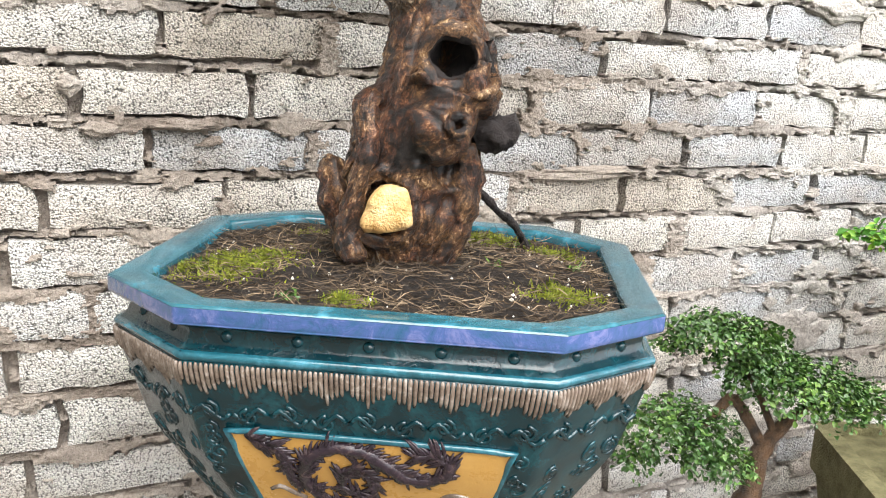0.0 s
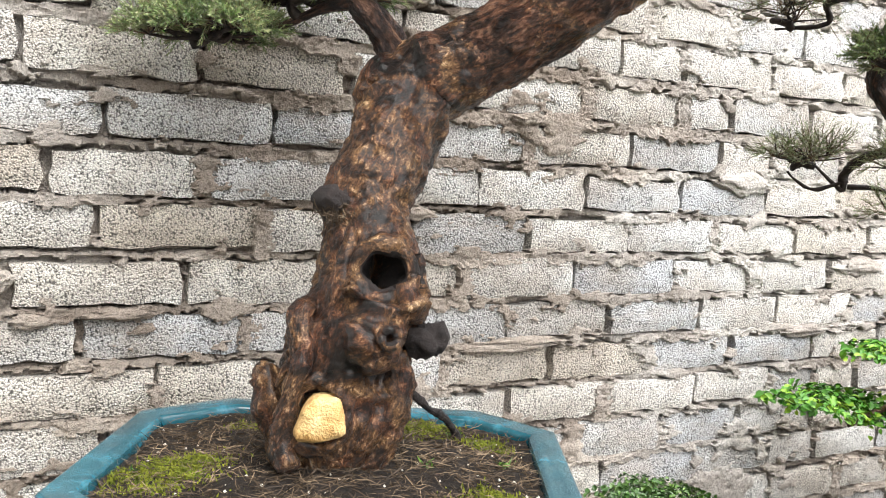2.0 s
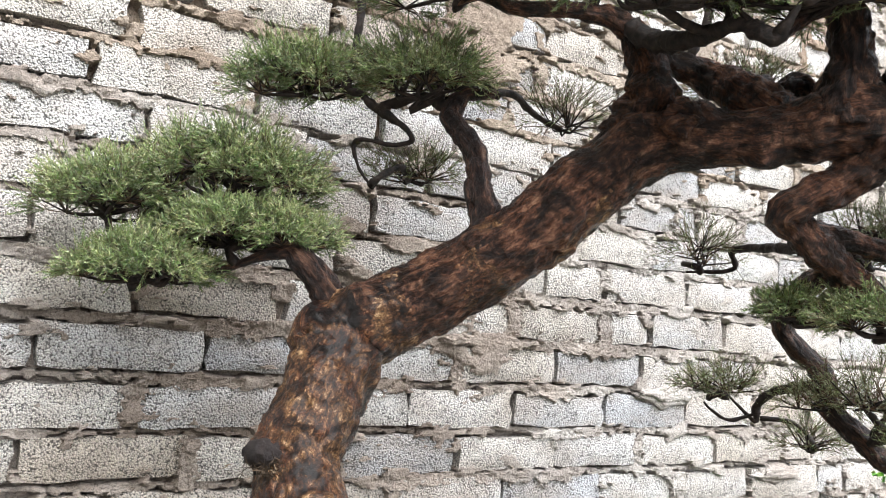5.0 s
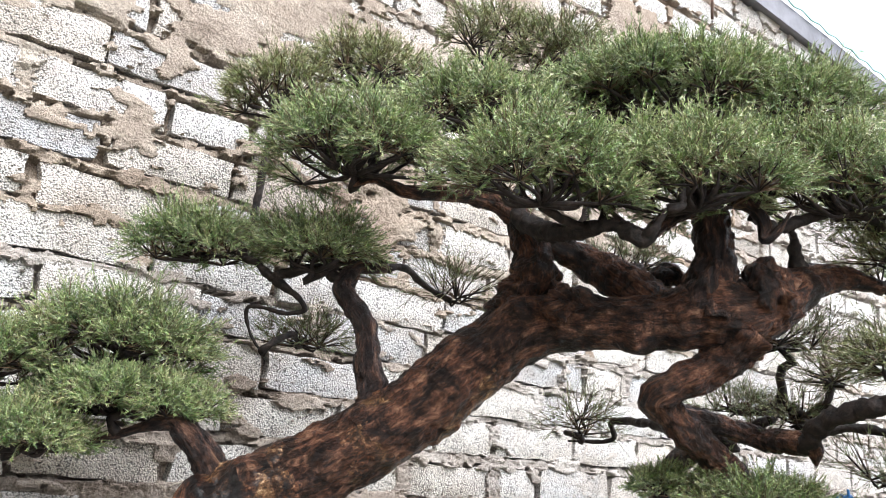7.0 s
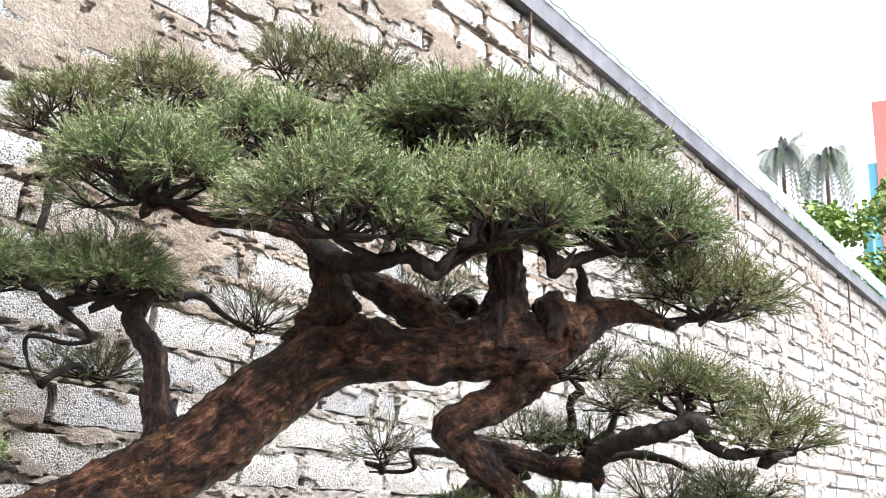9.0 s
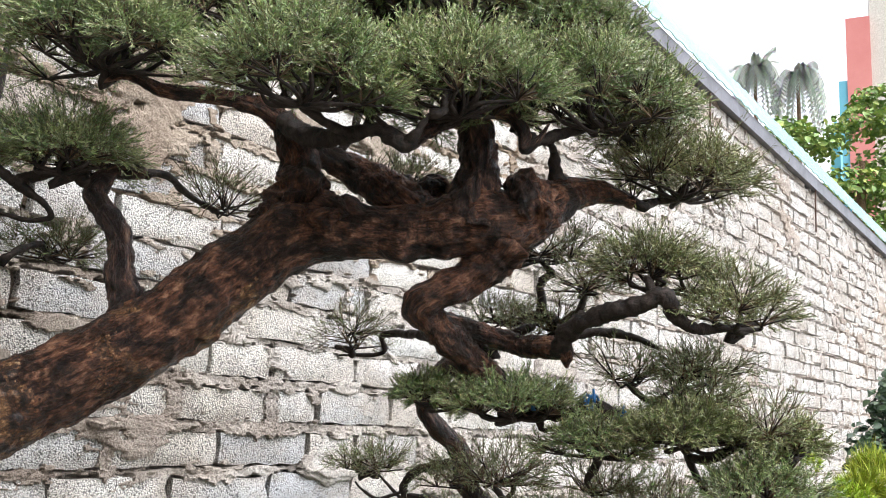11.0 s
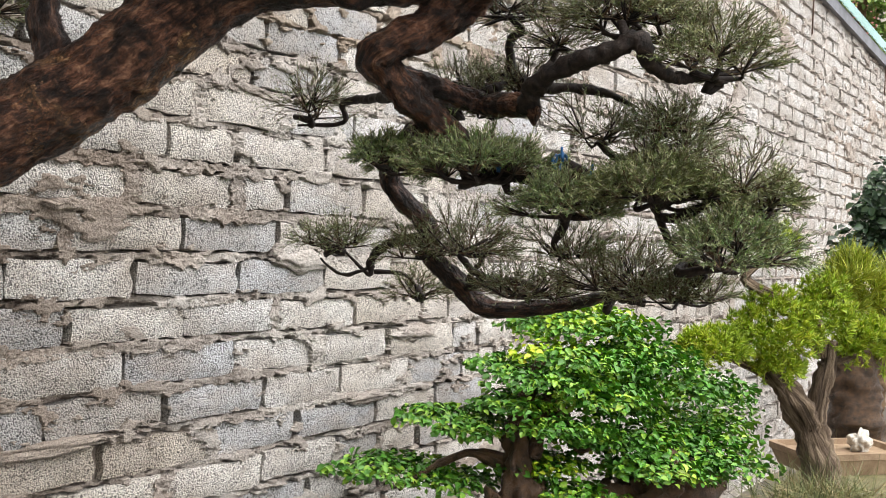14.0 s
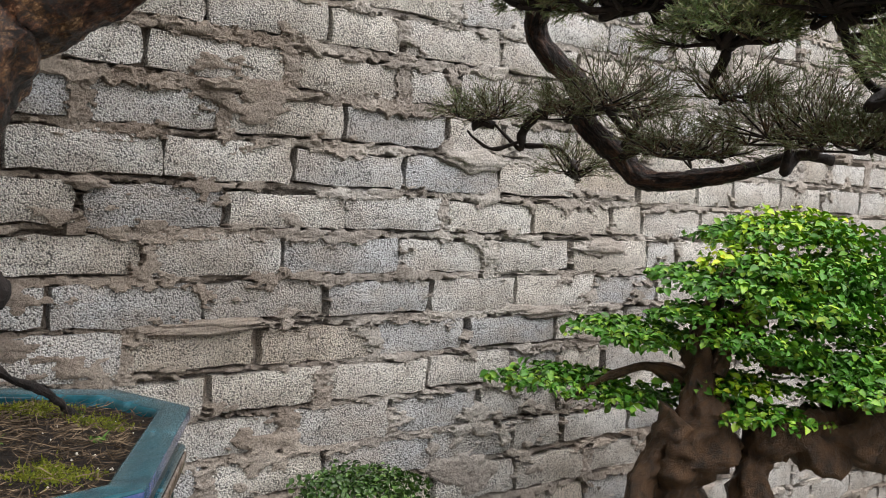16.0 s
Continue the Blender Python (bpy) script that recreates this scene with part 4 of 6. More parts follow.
BOUGHS = {
    "low_left": [(1.068, 1.698, 1.884, 0.0416), (1.022, 1.702, 1.941, 0.0347), (0.976, 1.705, 1.983, 0.0306), (0.953, 1.73, 2.004, 0.0218), (0.904, 1.783, 1.987, 0.0116), (0.849, 1.851, 1.957, 0.0092), (0.778, 1.917, 1.931, 0.0079), (0.699, 1.964, 1.919, 0.0053)],
    "low_left_upper": [(0.962, 1.725, 2.0, 0.0166), (0.944, 1.851, 2.114, 0.0134), (0.868, 1.943, 2.172, 0.0109), (0.767, 2.037, 2.237, 0.0069)],
    "upright": [(1.352, 1.50, 2.03, 0.046), (1.345, 1.505, 2.104, 0.041), (1.329, 1.521, 2.18, 0.031), (1.334, 1.546, 2.262, 0.028), (1.312, 1.588, 2.33, 0.027), (1.301, 1.619, 2.372, 0.027), (1.337, 1.613, 2.428, 0.019), (1.398, 1.582, 2.437, 0.012), (1.387, 1.613, 2.475, 0.007)],
    "upright_left": [(1.304, 1.616, 2.386, 0.016), (1.259, 1.691, 2.421, 0.012), (1.202, 1.748, 2.401, 0.013), (1.179, 1.771, 2.392, 0.012), (1.14, 1.81, 2.431, 0.009), (1.062, 1.888, 2.438, 0.008)],
    "upright_curl": [(1.185, 1.765, 2.385, 0.012), (1.228, 1.722, 2.347, 0.009), (1.253, 1.717, 2.316, 0.007), (1.224, 1.756, 2.303, 0.006), (1.161, 1.839, 2.317, 0.006), (1.174, 1.846, 2.256, 0.004), (1.2, 1.82, 2.203, 0.004)],
    "fork": [(1.622, 1.309, 2.31, 0.0856), (1.638, 1.281, 2.406, 0.0697), (1.633, 1.285, 2.484, 0.0478), (1.608, 1.3, 2.553, 0.041), (1.561, 1.321, 2.595, 0.0281), (1.498, 1.355, 2.613, 0.0223), (1.414, 1.392, 2.608, 0.0192), (1.327, 1.421, 2.594, 0.016), (1.258, 1.459, 2.617, 0.0119), (1.215, 1.503, 2.593, 0.0079)],
    "fork_strut": [(1.65, 1.294, 2.528, 0.0313), (1.726, 1.261, 2.509, 0.0361), (1.784, 1.209, 2.474, 0.0448), (1.808, 1.135, 2.43, 0.0511), (1.829, 1.054, 2.376, 0.0472)],
    "fork_front": [(1.584, 1.2905, 2.5673, 0.028), (1.5722, 1.1827, 2.5156, 0.0228), (1.558, 1.0646, 2.4941, 0.0193), (1.5532, 0.9737, 2.4953, 0.0162), (1.5666, 0.9221, 2.4673, 0.0184), (1.5779, 0.8985, 2.4543, 0.0159), (1.5781, 0.8717, 2.4787, 0.0109), (1.5858, 0.8459, 2.5174, 0.0061)],
    "post": [(1.8855, 0.9347, 2.3514, 0.0953), (1.8692, 0.9255, 2.4169, 0.0626), (1.8651, 0.9167, 2.485, 0.0451), (1.8504, 0.9175, 2.5596, 0.0412), (1.8374, 0.9117, 2.6085, 0.0357), (1.8399, 0.8704, 2.6228, 0.0245), (1.8521, 0.8223, 2.5904, 0.0188), (1.8564, 0.7877, 2.5477, 0.0159), (1.8534, 0.78, 2.4996, 0.0131), (1.8668, 0.755, 2.5212, 0.0092), (1.8741, 0.7295, 2.5604, 0.0052)],
    "post_left": [(1.8329, 0.9153, 2.6121, 0.0302), (1.7475, 0.9206, 2.5724, 0.0253), (1.6776, 0.9294, 2.5194, 0.0194), (1.6243, 0.9294, 2.479, 0.0177), (1.5792, 0.9461, 2.4888, 0.0125), (1.5317, 0.9563, 2.5198, 0.0074)],
    "shoulder": [(1.944, 0.864, 2.468, 0.0276), (1.949, 0.84, 2.435, 0.0492), (1.963, 0.826, 2.391, 0.0599), (1.99, 0.83, 2.347, 0.0492)],
    "snag": [(2.066, 0.814, 2.466, 0.024), (2.037, 0.813, 2.518, 0.016), (2.001, 0.799, 2.552, 0.011), (1.905, 0.795, 2.585, 0.007)],
    "post_right": [(1.856, 0.812, 2.567, 0.016), (1.931, 0.796, 2.547, 0.015), (2.004, 0.761, 2.58, 0.0125), (2.087, 0.713, 2.611, 0.0085)],
    "knob": [(1.81, 1.082, 2.363, 0.0361), (1.853, 1.075, 2.41, 0.0226), (1.87, 1.07, 2.452, 0.0285), (1.902, 1.048, 2.452, 0.02), (1.898, 1.021, 2.414, 0.0141)],
    "burl_top": [(1.618, 1.209, 2.332, 0.0349), (1.632, 1.168, 2.351, 0.0401), (1.664, 1.133, 2.345, 0.0321)],
    "elbow_down": [(1.814, 1.0304, 2.1396, 0.0346), (1.8677, 1.0054, 2.0889, 0.0388), (1.9436, 0.9862, 2.0388, 0.0352), (2.0271, 0.969, 2.0005, 0.0262), (2.1143, 0.96, 1.9699, 0.0169)],
    "middle_up": [(2.2174, 0.6567, 1.9087, 0.01), (2.2415, 0.637, 1.9524, 0.0089), (2.3004, 0.5998, 1.987, 0.0078), (2.3773, 0.5464, 2.0028, 0.0056), (2.446, 0.5006, 2.034, 0.0034)],
    "middle_loop": [(2.1592, 0.7612, 1.9304, 0.0113), (2.1585, 0.7474, 1.8861, 0.0102), (2.1653, 0.7405, 1.8527, 0.0079), (2.1774, 0.7171, 1.8693, 0.0045)],
    "elbow": [(1.9365, 0.875, 2.3145, 0.0678), (1.8902, 0.9349, 2.2275, 0.0443), (1.8336, 0.9904, 2.1789, 0.0426), (1.8104, 1.0313, 2.1471, 0.0426), (1.8573, 1.0225, 2.1143, 0.0349), (1.9633, 0.983, 2.1038, 0.0247), (2.077, 0.9397, 2.0807, 0.0253), (2.0846, 0.8103, 2.0632, 0.0271), (2.0875, 0.7933, 2.0206, 0.0188)],
    "elbow_tip": [(2.085, 0.815, 2.06, 0.028), (2.047, 0.753, 2.116, 0.023), (2.036, 0.664, 2.144, 0.021), (2.036, 0.584, 2.159, 0.02), (2.052, 0.528, 2.181, 0.019), (2.081, 0.519, 2.139, 0.016), (2.127, 0.493, 2.115, 0.013), (2.18, 0.47, 2.116, 0.01), (2.266, 0.384, 2.138, 0.005)],
    "elbow_loop": [(2.15, 0.95, 2.123, 0.011), (2.239, 0.961, 2.17, 0.013), (2.209, 0.891, 2.143, 0.011), (2.128, 0.822, 2.086, 0.009)],
    "elbow_side": [(2.079, 0.771, 2.103, 0.014), (2.167, 0.733, 2.115, 0.012), (2.216, 0.684, 2.107, 0.009), (2.266, 0.634, 2.079, 0.006)],
    "back_twig": [(1.943, 1.057, 2.083, 0.015), (2.046, 1.254, 2.107, 0.011), (2.099, 1.401, 2.111, 0.009), (2.111, 1.409, 2.062, 0.007), (2.04, 1.51, 2.051, 0.004)],
    "cascade": [(2.077, 1.023, 2.074, 0.031), (2.167, 1.233, 2.011, 0.03), (2.19, 1.31, 1.93, 0.028), (2.227, 1.293, 1.864, 0.028), (2.297, 1.253, 1.79, 0.028), (2.307, 1.243, 1.712, 0.028), (2.353, 1.177, 1.637, 0.028), (2.394, 1.126, 1.577, 0.027), (2.431, 1.019, 1.578, 0.022),
        (2.462, 0.888, 1.601, 0.018), (2.445, 0.755, 1.631, 0.012), (2.431, 0.669, 1.618, 0.007)],
    "cascade_back": [(2.318, 1.282, 1.765, 0.014), (2.307, 1.413, 1.735, 0.013), (2.311, 1.469, 1.691, 0.012), (2.307, 1.473, 1.649, 0.007), (2.268, 1.532, 1.711, 0.004)],
    "cascade_curl": [(2.318, 1.462, 1.674, 0.007), (2.26, 1.52, 1.646, 0.006), (2.225, 1.555, 1.668, 0.005), (2.207, 1.573, 1.692, 0.003)],
    "cascade_sprig": [(2.318, 1.462, 1.658, 0.007), (2.361, 1.389, 1.654, 0.006), (2.392, 1.358, 1.615, 0.004)],
    "cascade_front": [(2.347, 1.153, 1.631, 0.014), (2.342, 1.058, 1.654, 0.012), (2.347, 0.953, 1.647, 0.009), (2.339, 0.861, 1.611, 0.006)],
    "middle": [(2.087, 1.013, 2.068, 0.0269), (2.0765, 1.0747, 2.0129, 0.02), (2.0971, 0.9758, 1.9675, 0.0218), (2.1206, 0.9012, 1.9321, 0.0201), (2.1417, 0.8289, 1.9048, 0.0151), (2.1591, 0.7615, 1.935, 0.017), (2.189, 0.7081, 1.9116, 0.018), (2.221, 0.6401, 1.901, 0.0165), (2.2499, 0.5878, 1.8829, 0.0153), (2.2711, 0.5678, 1.8265, 0.0098), (2.2922, 0.5477, 1.768, 0.0087), (2.326, 0.5173, 1.7331, 0.0065), (2.381, 0.483, 1.7481, 0.0033)],
    "middle_hook": [(2.1117, 0.9089, 1.9315, 0.0166), (2.1207, 0.8868, 1.893, 0.0141), (2.1185, 0.8748, 1.8706, 0.0106), (2.133, 0.8492, 1.8821, 0.007)],
}


def local(ob):
    ob.location = -TREE_AT
    return ob


def knots(verts, rows):
    """Swell (h above 0) or hollow (h below 0) the bark round points: x, y, z, reach, h."""
    out = []
    pts = spline(TRUNK, 0.03)
    for p in verts:
        p = np.array(p)
        axis = pts[np.argmin(np.linalg.norm(pts[:, :3] - p, axis=1)), :3]
        d0 = (p - axis) / (np.linalg.norm(p - axis) + 1e-9)
        for x, y, z, reach, h in rows:
            d = np.linalg.norm(p - (x, y, z)) / reach
            if d < 1:
                if h > 0:
                    p = p + d0 * h * (1 - d * d) ** 2
                else:
                    p = p + d0 * (h * max(0.0, 1 - (d / 0.72) ** 2) ** 0.5 if d < 0.72 else -0.32 * h * (1 - abs(d - 0.82) / 0.2) if abs(d - 0.82) < 0.2 else 0.0)
        out.append(p)
    return out


def flaky(verts, deep=0.003):
    """Tear the bark into small ridges and flakes."""
    pts = spline(TRUNK, 0.03)
    out = []
    for p in verts:
        p = np.array(p)
        a = pts[np.argmin(np.abs(pts[:, :3] - p).sum(1)), :3]
        d = (p - a) / (np.linalg.norm(p - a) + 1e-9)
        q = Vector(p)
        k = 1 - 2.4 * abs(noise.noise(q * 26)) + 0.7 * (1 - 2.2 * abs(noise.noise(q * 61))) + 1.3 * noise.noise(q * 13)
        fold = 1.6 * (1 - 2.6 * abs(noise.noise(q * 9 + Vector((0, 0, 4))))) if p[2] < 1.5 else 0
        out.append(p + d * deep * (k + fold * min(1, (1.5 - p[2]) * 8)))
    return out


KNOTS = [(0.925, 1.425, 1.437, 0.080, -0.12), (0.90, 1.42, 1.327, 0.085, 0.05), (0.967, 1.41, 1.385, 0.065, 0.035), (0.86, 1.47, 1.385, 0.05, 0.02), (0.92, 1.42, 1.24, 0.06, -0.03),
         (0.902, 1.372, 1.323, 0.024, -0.03), (0.80, 1.455, 1.157, 0.08, -0.05), (0.86, 1.44, 1.45, 0.06, -0.03),
         (1.001, 1.645, 1.801, 0.045, -0.04), (0.877, 1.595, 1.566, 0.05, 0.03), (1.081, 1.611, 1.914, 0.05, 0.02), (1.12, 1.57, 1.80, 0.06, 0.015),
         (1.30, 1.47, 2.03, 0.07, 0.015), (1.45, 1.36, 2.15, 0.07, 0.015), (1.57, 1.25, 2.33, 0.08, 0.025), (1.68, 1.17, 2.36, 0.06, 0.03), (1.76, 1.05, 2.27, 0.06, 0.02), (1.86, 0.90, 2.42, 0.08, 0.03)]
v, f = tube(TRUNK, 0.0065, 104, 0.11, 0, 12)
v = flaky(knots(v, KNOTS))
pieces = [(v, f)]
along = [tube_grain(TRUNK, 0.0065, 104)]
OUT, ACROSS = Vector((-0.30, -0.94, 0.12)).normalized(), Vector((0.93, -0.37, 0))


def burl_ring(c, rx, rz, r, seed, a0=0, a1=360, n=12):
    """A swollen lip of bark round a wound."""
    up = OUT.cross(ACROSS)
    q = random.Random(seed)
    rows = []
    for i in range(n + 1):
        a = radians(a0 + (a1 - a0) * i / n)
        p = Vector(c) + ACROSS * rx * math.cos(a) + up * rz * math.sin(a) + OUT * q.uniform(-0.006, 0.006)
        rows.append((*p, r * q.uniform(0.75, 1.2) * (1 if a1 - a0 == 360 else 0.25 + math.sin(math.pi * i / n))))
    along.append(tube_grain(rows, 0.007, 18, seed))
    return tube(rows, 0.007, 18, 0.35, seed, 24)


pieces.append(burl_ring((0.921, 1.428, 1.437), 0.058, 0.058, 0.018, 4))
pieces.append(burl_ring((0.803, 1.452, 1.158), 0.056, 0.066, 0.018, 7))
pieces.append(burl_ring((0.897, 1.338, 1.325), 0.017, 0.017, 0.009, 9))
pieces.append(burl_ring((0.81, 1.47, 1.17), 0.085, 0.10, 0.016, 11, 20, 160, 6))
LOBE_ROWS = [
    [(0.815, 1.528, 1.363, 0.0175), (0.784, 1.505, 1.351, 0.0236), (0.776, 1.483, 1.295, 0.0214), (0.769, 1.472, 1.237, 0.0214), (0.754, 1.474, 1.172, 0.0236), (0.739, 1.476, 1.106, 0.0238), (0.744, 1.439, 1.059, 0.0214)],
    [(0.733, 1.596, 1.213, 0.0181), (0.743, 1.568, 1.212, 0.0313), (0.74, 1.547, 1.165, 0.0334), (0.75, 1.529, 1.112, 0.0311), (0.757, 1.51, 1.053, 0.0289)],
    [(0.91, 1.46, 0.99, 0.03), (0.945, 1.435, 1.10, 0.030), (0.965, 1.425, 1.20, 0.03), (0.955, 1.43, 1.28, 0.022)],
    [(0.883, 1.4557, 1.2954, 0.0389), (0.8935, 1.4012, 1.3016, 0.0568), (0.9066, 1.3808, 1.3123, 0.0501), (0.9138, 1.368, 1.32, 0.0311)],
    [(0.95, 1.425, 1.355, 0.026), (0.968, 1.408, 1.385, 0.034), (0.962, 1.415, 1.42, 0.024)],
    [(0.875, 1.49, 1.52, 0.010), (0.85, 1.462, 1.42, 0.022), (0.84, 1.46, 1.33, 0.020), (0.86, 1.47, 1.24, 0.008)],
    [(0.9469, 1.4379, 1.3443, 0.0281), (0.9708, 1.4083, 1.3612, 0.0299), (0.9926, 1.401, 1.3728, 0.0214), (1.0068, 1.3976, 1.3861, 0.0096)],
    [(0.8868, 1.5019, 1.44, 0.0152), (0.8798, 1.4621, 1.4044, 0.0214), (0.9071, 1.4213, 1.3837, 0.0211), (0.9569, 1.4236, 1.3956, 0.0214), (1.0023, 1.4564, 1.4306, 0.0175)],
]
for i, c in enumerate(LOBE_ROWS):
    pieces.append(tube(c, 0.010, 24, 0.42, 50 + i, 20))
    along.append(tube_grain(c, 0.010, 24, 20 + i))
v, f = merge(pieces)
# black of the rotten stubs, also painted inside the trunk's hollows as shade
ROTSHADE = material("black_rot_and_hollow_shade", plain_mat((0.006, 0.005, 0.006), (0.04, 0.03, 0.028), 40, 0.9), 0.6)
va = np.array([tuple(p) for p in v])
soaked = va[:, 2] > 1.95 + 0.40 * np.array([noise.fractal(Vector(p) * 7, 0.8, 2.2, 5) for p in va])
# faces within the two hollows, blackened to stand for the shade inside
hollow_shade = (np.linalg.norm(va - (0.932, 1.455, 1.437), axis=1) < 0.056) | (np.linalg.norm(va - (0.897, 1.338, 1.325), axis=1) < 0.0145)
fmat = [2 if hollow_shade[q[0]] else 1 if soaked[q[0]] else 0 for q in f]
trunk = local(mesh_ob("trunk", v, f, [BARK, WETLIMB, ROTSHADE], tree, "gnarled wet bark in red-brown and ochre, soaked black higher up", smooth=True, fmat=fmat, along=np.vstack(along)))
for name, c, note in (("stub", [(0.9831, 1.4302, 1.2914, 0.0284), (1.0084, 1.4089, 1.2995, 0.0348), (1.0313, 1.3996, 1.3051, 0.0337), (1.045, 1.3928, 1.3038, 0.0239), (1.0519, 1.3891, 1.3021, 0.0087)], "black rotten branch stub"),
                      ("stub", [(0.90, 1.57, 1.555, 0.03), (0.872, 1.56, 1.562, 0.030), (0.842, 1.555, 1.575, 0.027), (0.826, 1.55, 1.58, 0.018)], "black sawn branch stub"),
                      ("root", [(0.98, 1.48, 1.22, 0.011), (1.017, 1.483, 1.183, 0.0092), (1.084, 1.516, 1.131, 0.0083), (1.167, 1.583, 1.08, 0.0088), (1.249, 1.651, 1.0, 0.008)], "thin dark surface root")):
    v, f = tube(c, 0.006, 24, 0.45, 3, 34)
    local(mesh_ob(name, v, f, ROTSHADE, tree, note, smooth=True))
for i, (key, ctrl) in enumerate(BOUGHS.items()):
    thick = max(p[3] for p in ctrl) > 0.03
    if key.startswith("middle_"):
        ctrl = [(*p[:3], p[3] * 0.65) for p in ctrl]
    if key not in ("fork_strut", "shoulder"):
        ctrl = ctrl[:-1] + [(*ctrl[-1][:3], 0.003)]
    v, f = tube(ctrl, 0.0065, 40 if thick else 10, (0.5 if key in ("shoulder", "knob", "burl_top") else 0.22) if thick else 0.42, i, 26 if thick else 34)
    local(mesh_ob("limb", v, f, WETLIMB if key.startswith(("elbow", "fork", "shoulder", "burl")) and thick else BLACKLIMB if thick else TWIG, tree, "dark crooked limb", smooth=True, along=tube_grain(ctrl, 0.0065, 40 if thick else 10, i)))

# foliage pads: x, y, z, half width, half height, fullness
PADS = [
    (0.894, 1.881, 2.09, 0.235, 0.081, 1), (0.885, 1.966, 2.252, 0.257, 0.132, 1), (1.036, 1.914, 2.521, 0.184, 0.111, 1), (1.238, 1.662, 2.51, 0.181, 0.116, 1),
    (1.182, 1.872, 2.977, 0.186, 0.112, 0.8), (1.418, 1.78, 3.105, 0.209, 0.112, 0.7), (1.215, 1.487, 2.742, 0.253, 0.132, 1), (1.489, 1.356, 2.894, 0.238, 0.122, 1),
    (1.721, 1.575, 3.25, 0.2, 0.145, 0.6), (1.402, 1.04, 2.642, 0.223, 0.143, 1), (1.93, 1.075, 3.017, 0.316, 0.142, 1), (1.674, 0.838, 2.666, 0.232, 0.143, 1),
    (2.099, 0.811, 2.946, 0.213, 0.142, 1), (2.037, 0.677, 2.721, 0.227, 0.15, 1), (2.322, 0.611, 2.582, 0.24, 0.125, 0.8), (2.2, 0.66, 2.69, 0.17, 0.12, 0.8), (2.129, 0.594, 2.306, 0.168, 0.11, 0.7),
    (2.201, 0.427, 2.215, 0.149, 0.111, 0.7), (2.262, 0.533, 2.065, 0.132, 0.053, 0.5), (2.345, 1.105, 1.797, 0.107, 0.092, 0.4),
    (2.232, 1.548, 1.78, 0.149, 0.062, 0.5), (2.06, 1.49, 2.17, 0.122, 0.114, 0.35), (2.278, 1.122, 2.208, 0.122, 0.057, 0.4), (1.668, 1.632, 2.488, 0.159, 0.095, 0.35),
    (2.058, 1.342, 2.601, 0.172, 0.074, 0.35), (2.391, 1.359, 1.648, 0.108, 0.074, 0.3), (2.234, 0.966, 2.389, 0.188, 0.078, 0.4),
    (1.339, 1.861, 2.301, 0.151, 0.068, 0.3), (1.848, 1.437, 3.213, 0.18, 0.125, 0.6), (1.829, 1.256, 3.017, 0.19, 0.141, 1), (1.597, 1.002, 2.68, 0.173, 0.14, 1),
    (1.906, 0.807, 2.738, 0.168, 0.156, 1), (0.617, 2.058, 2.166, 0.173, 0.105, 1), (0.69, 1.946, 1.985, 0.184, 0.076, 1), (2.212, 0.817, 2.301, 0.099, 0.092, 0.5),
    (2.05, 0.912, 1.968, 0.176, 0.079, 0.9), (1.962, 1.112, 1.974, 0.111, 0.067, 0.9), (2.197, 1.074, 1.801, 0.141, 0.089, 0.5), (2.136, 0.726, 1.889, 0.146, 0.079, 0.9),
    (2.166, 0.516, 1.915, 0.158, 0.066, 0.8), (2.216, 0.379, 1.80, 0.165, 0.098, 0.9), (2.324, 0.666, 1.726, 0.18, 0.083, 0.5), (2.355, 0.547, 1.68, 0.149, 0.054, 0.5),
    (2.169, 0.983, 2.122, 0.116, 0.065, 0.4), (2.299, 0.923, 1.678, 0.162, 0.066, 0.5), (2.39, 0.744, 1.733, 0.174, 0.094, 0.5), (2.226, 0.787, 1.787, 0.132, 0.069, 0.5),
    (2.227, 1.207, 1.764, 0.124, 0.062, 0.4), (2.305, 0.335, 1.888, 0.076, 0.063, 0.7), (2.204, 0.694, 2.062, 0.136, 0.075, 0.5),
    (2.214, 0.913, 2.199, 0.13, 0.087, 0.5), (2.221, 0.514, 1.995, 0.136, 0.058, 0.5), (2.242, 0.378, 1.935, 0.1, 0.069, 0.5),
]
RIGHT, DEEP = Vector((0.707, -0.707, 0)), Vector((0.707, 0.707, 0))
limb_pts = np.vstack([spline(c, 0.03) for c in BOUGHS.values()] + [spline(TRUNK[8:], 0.04)])


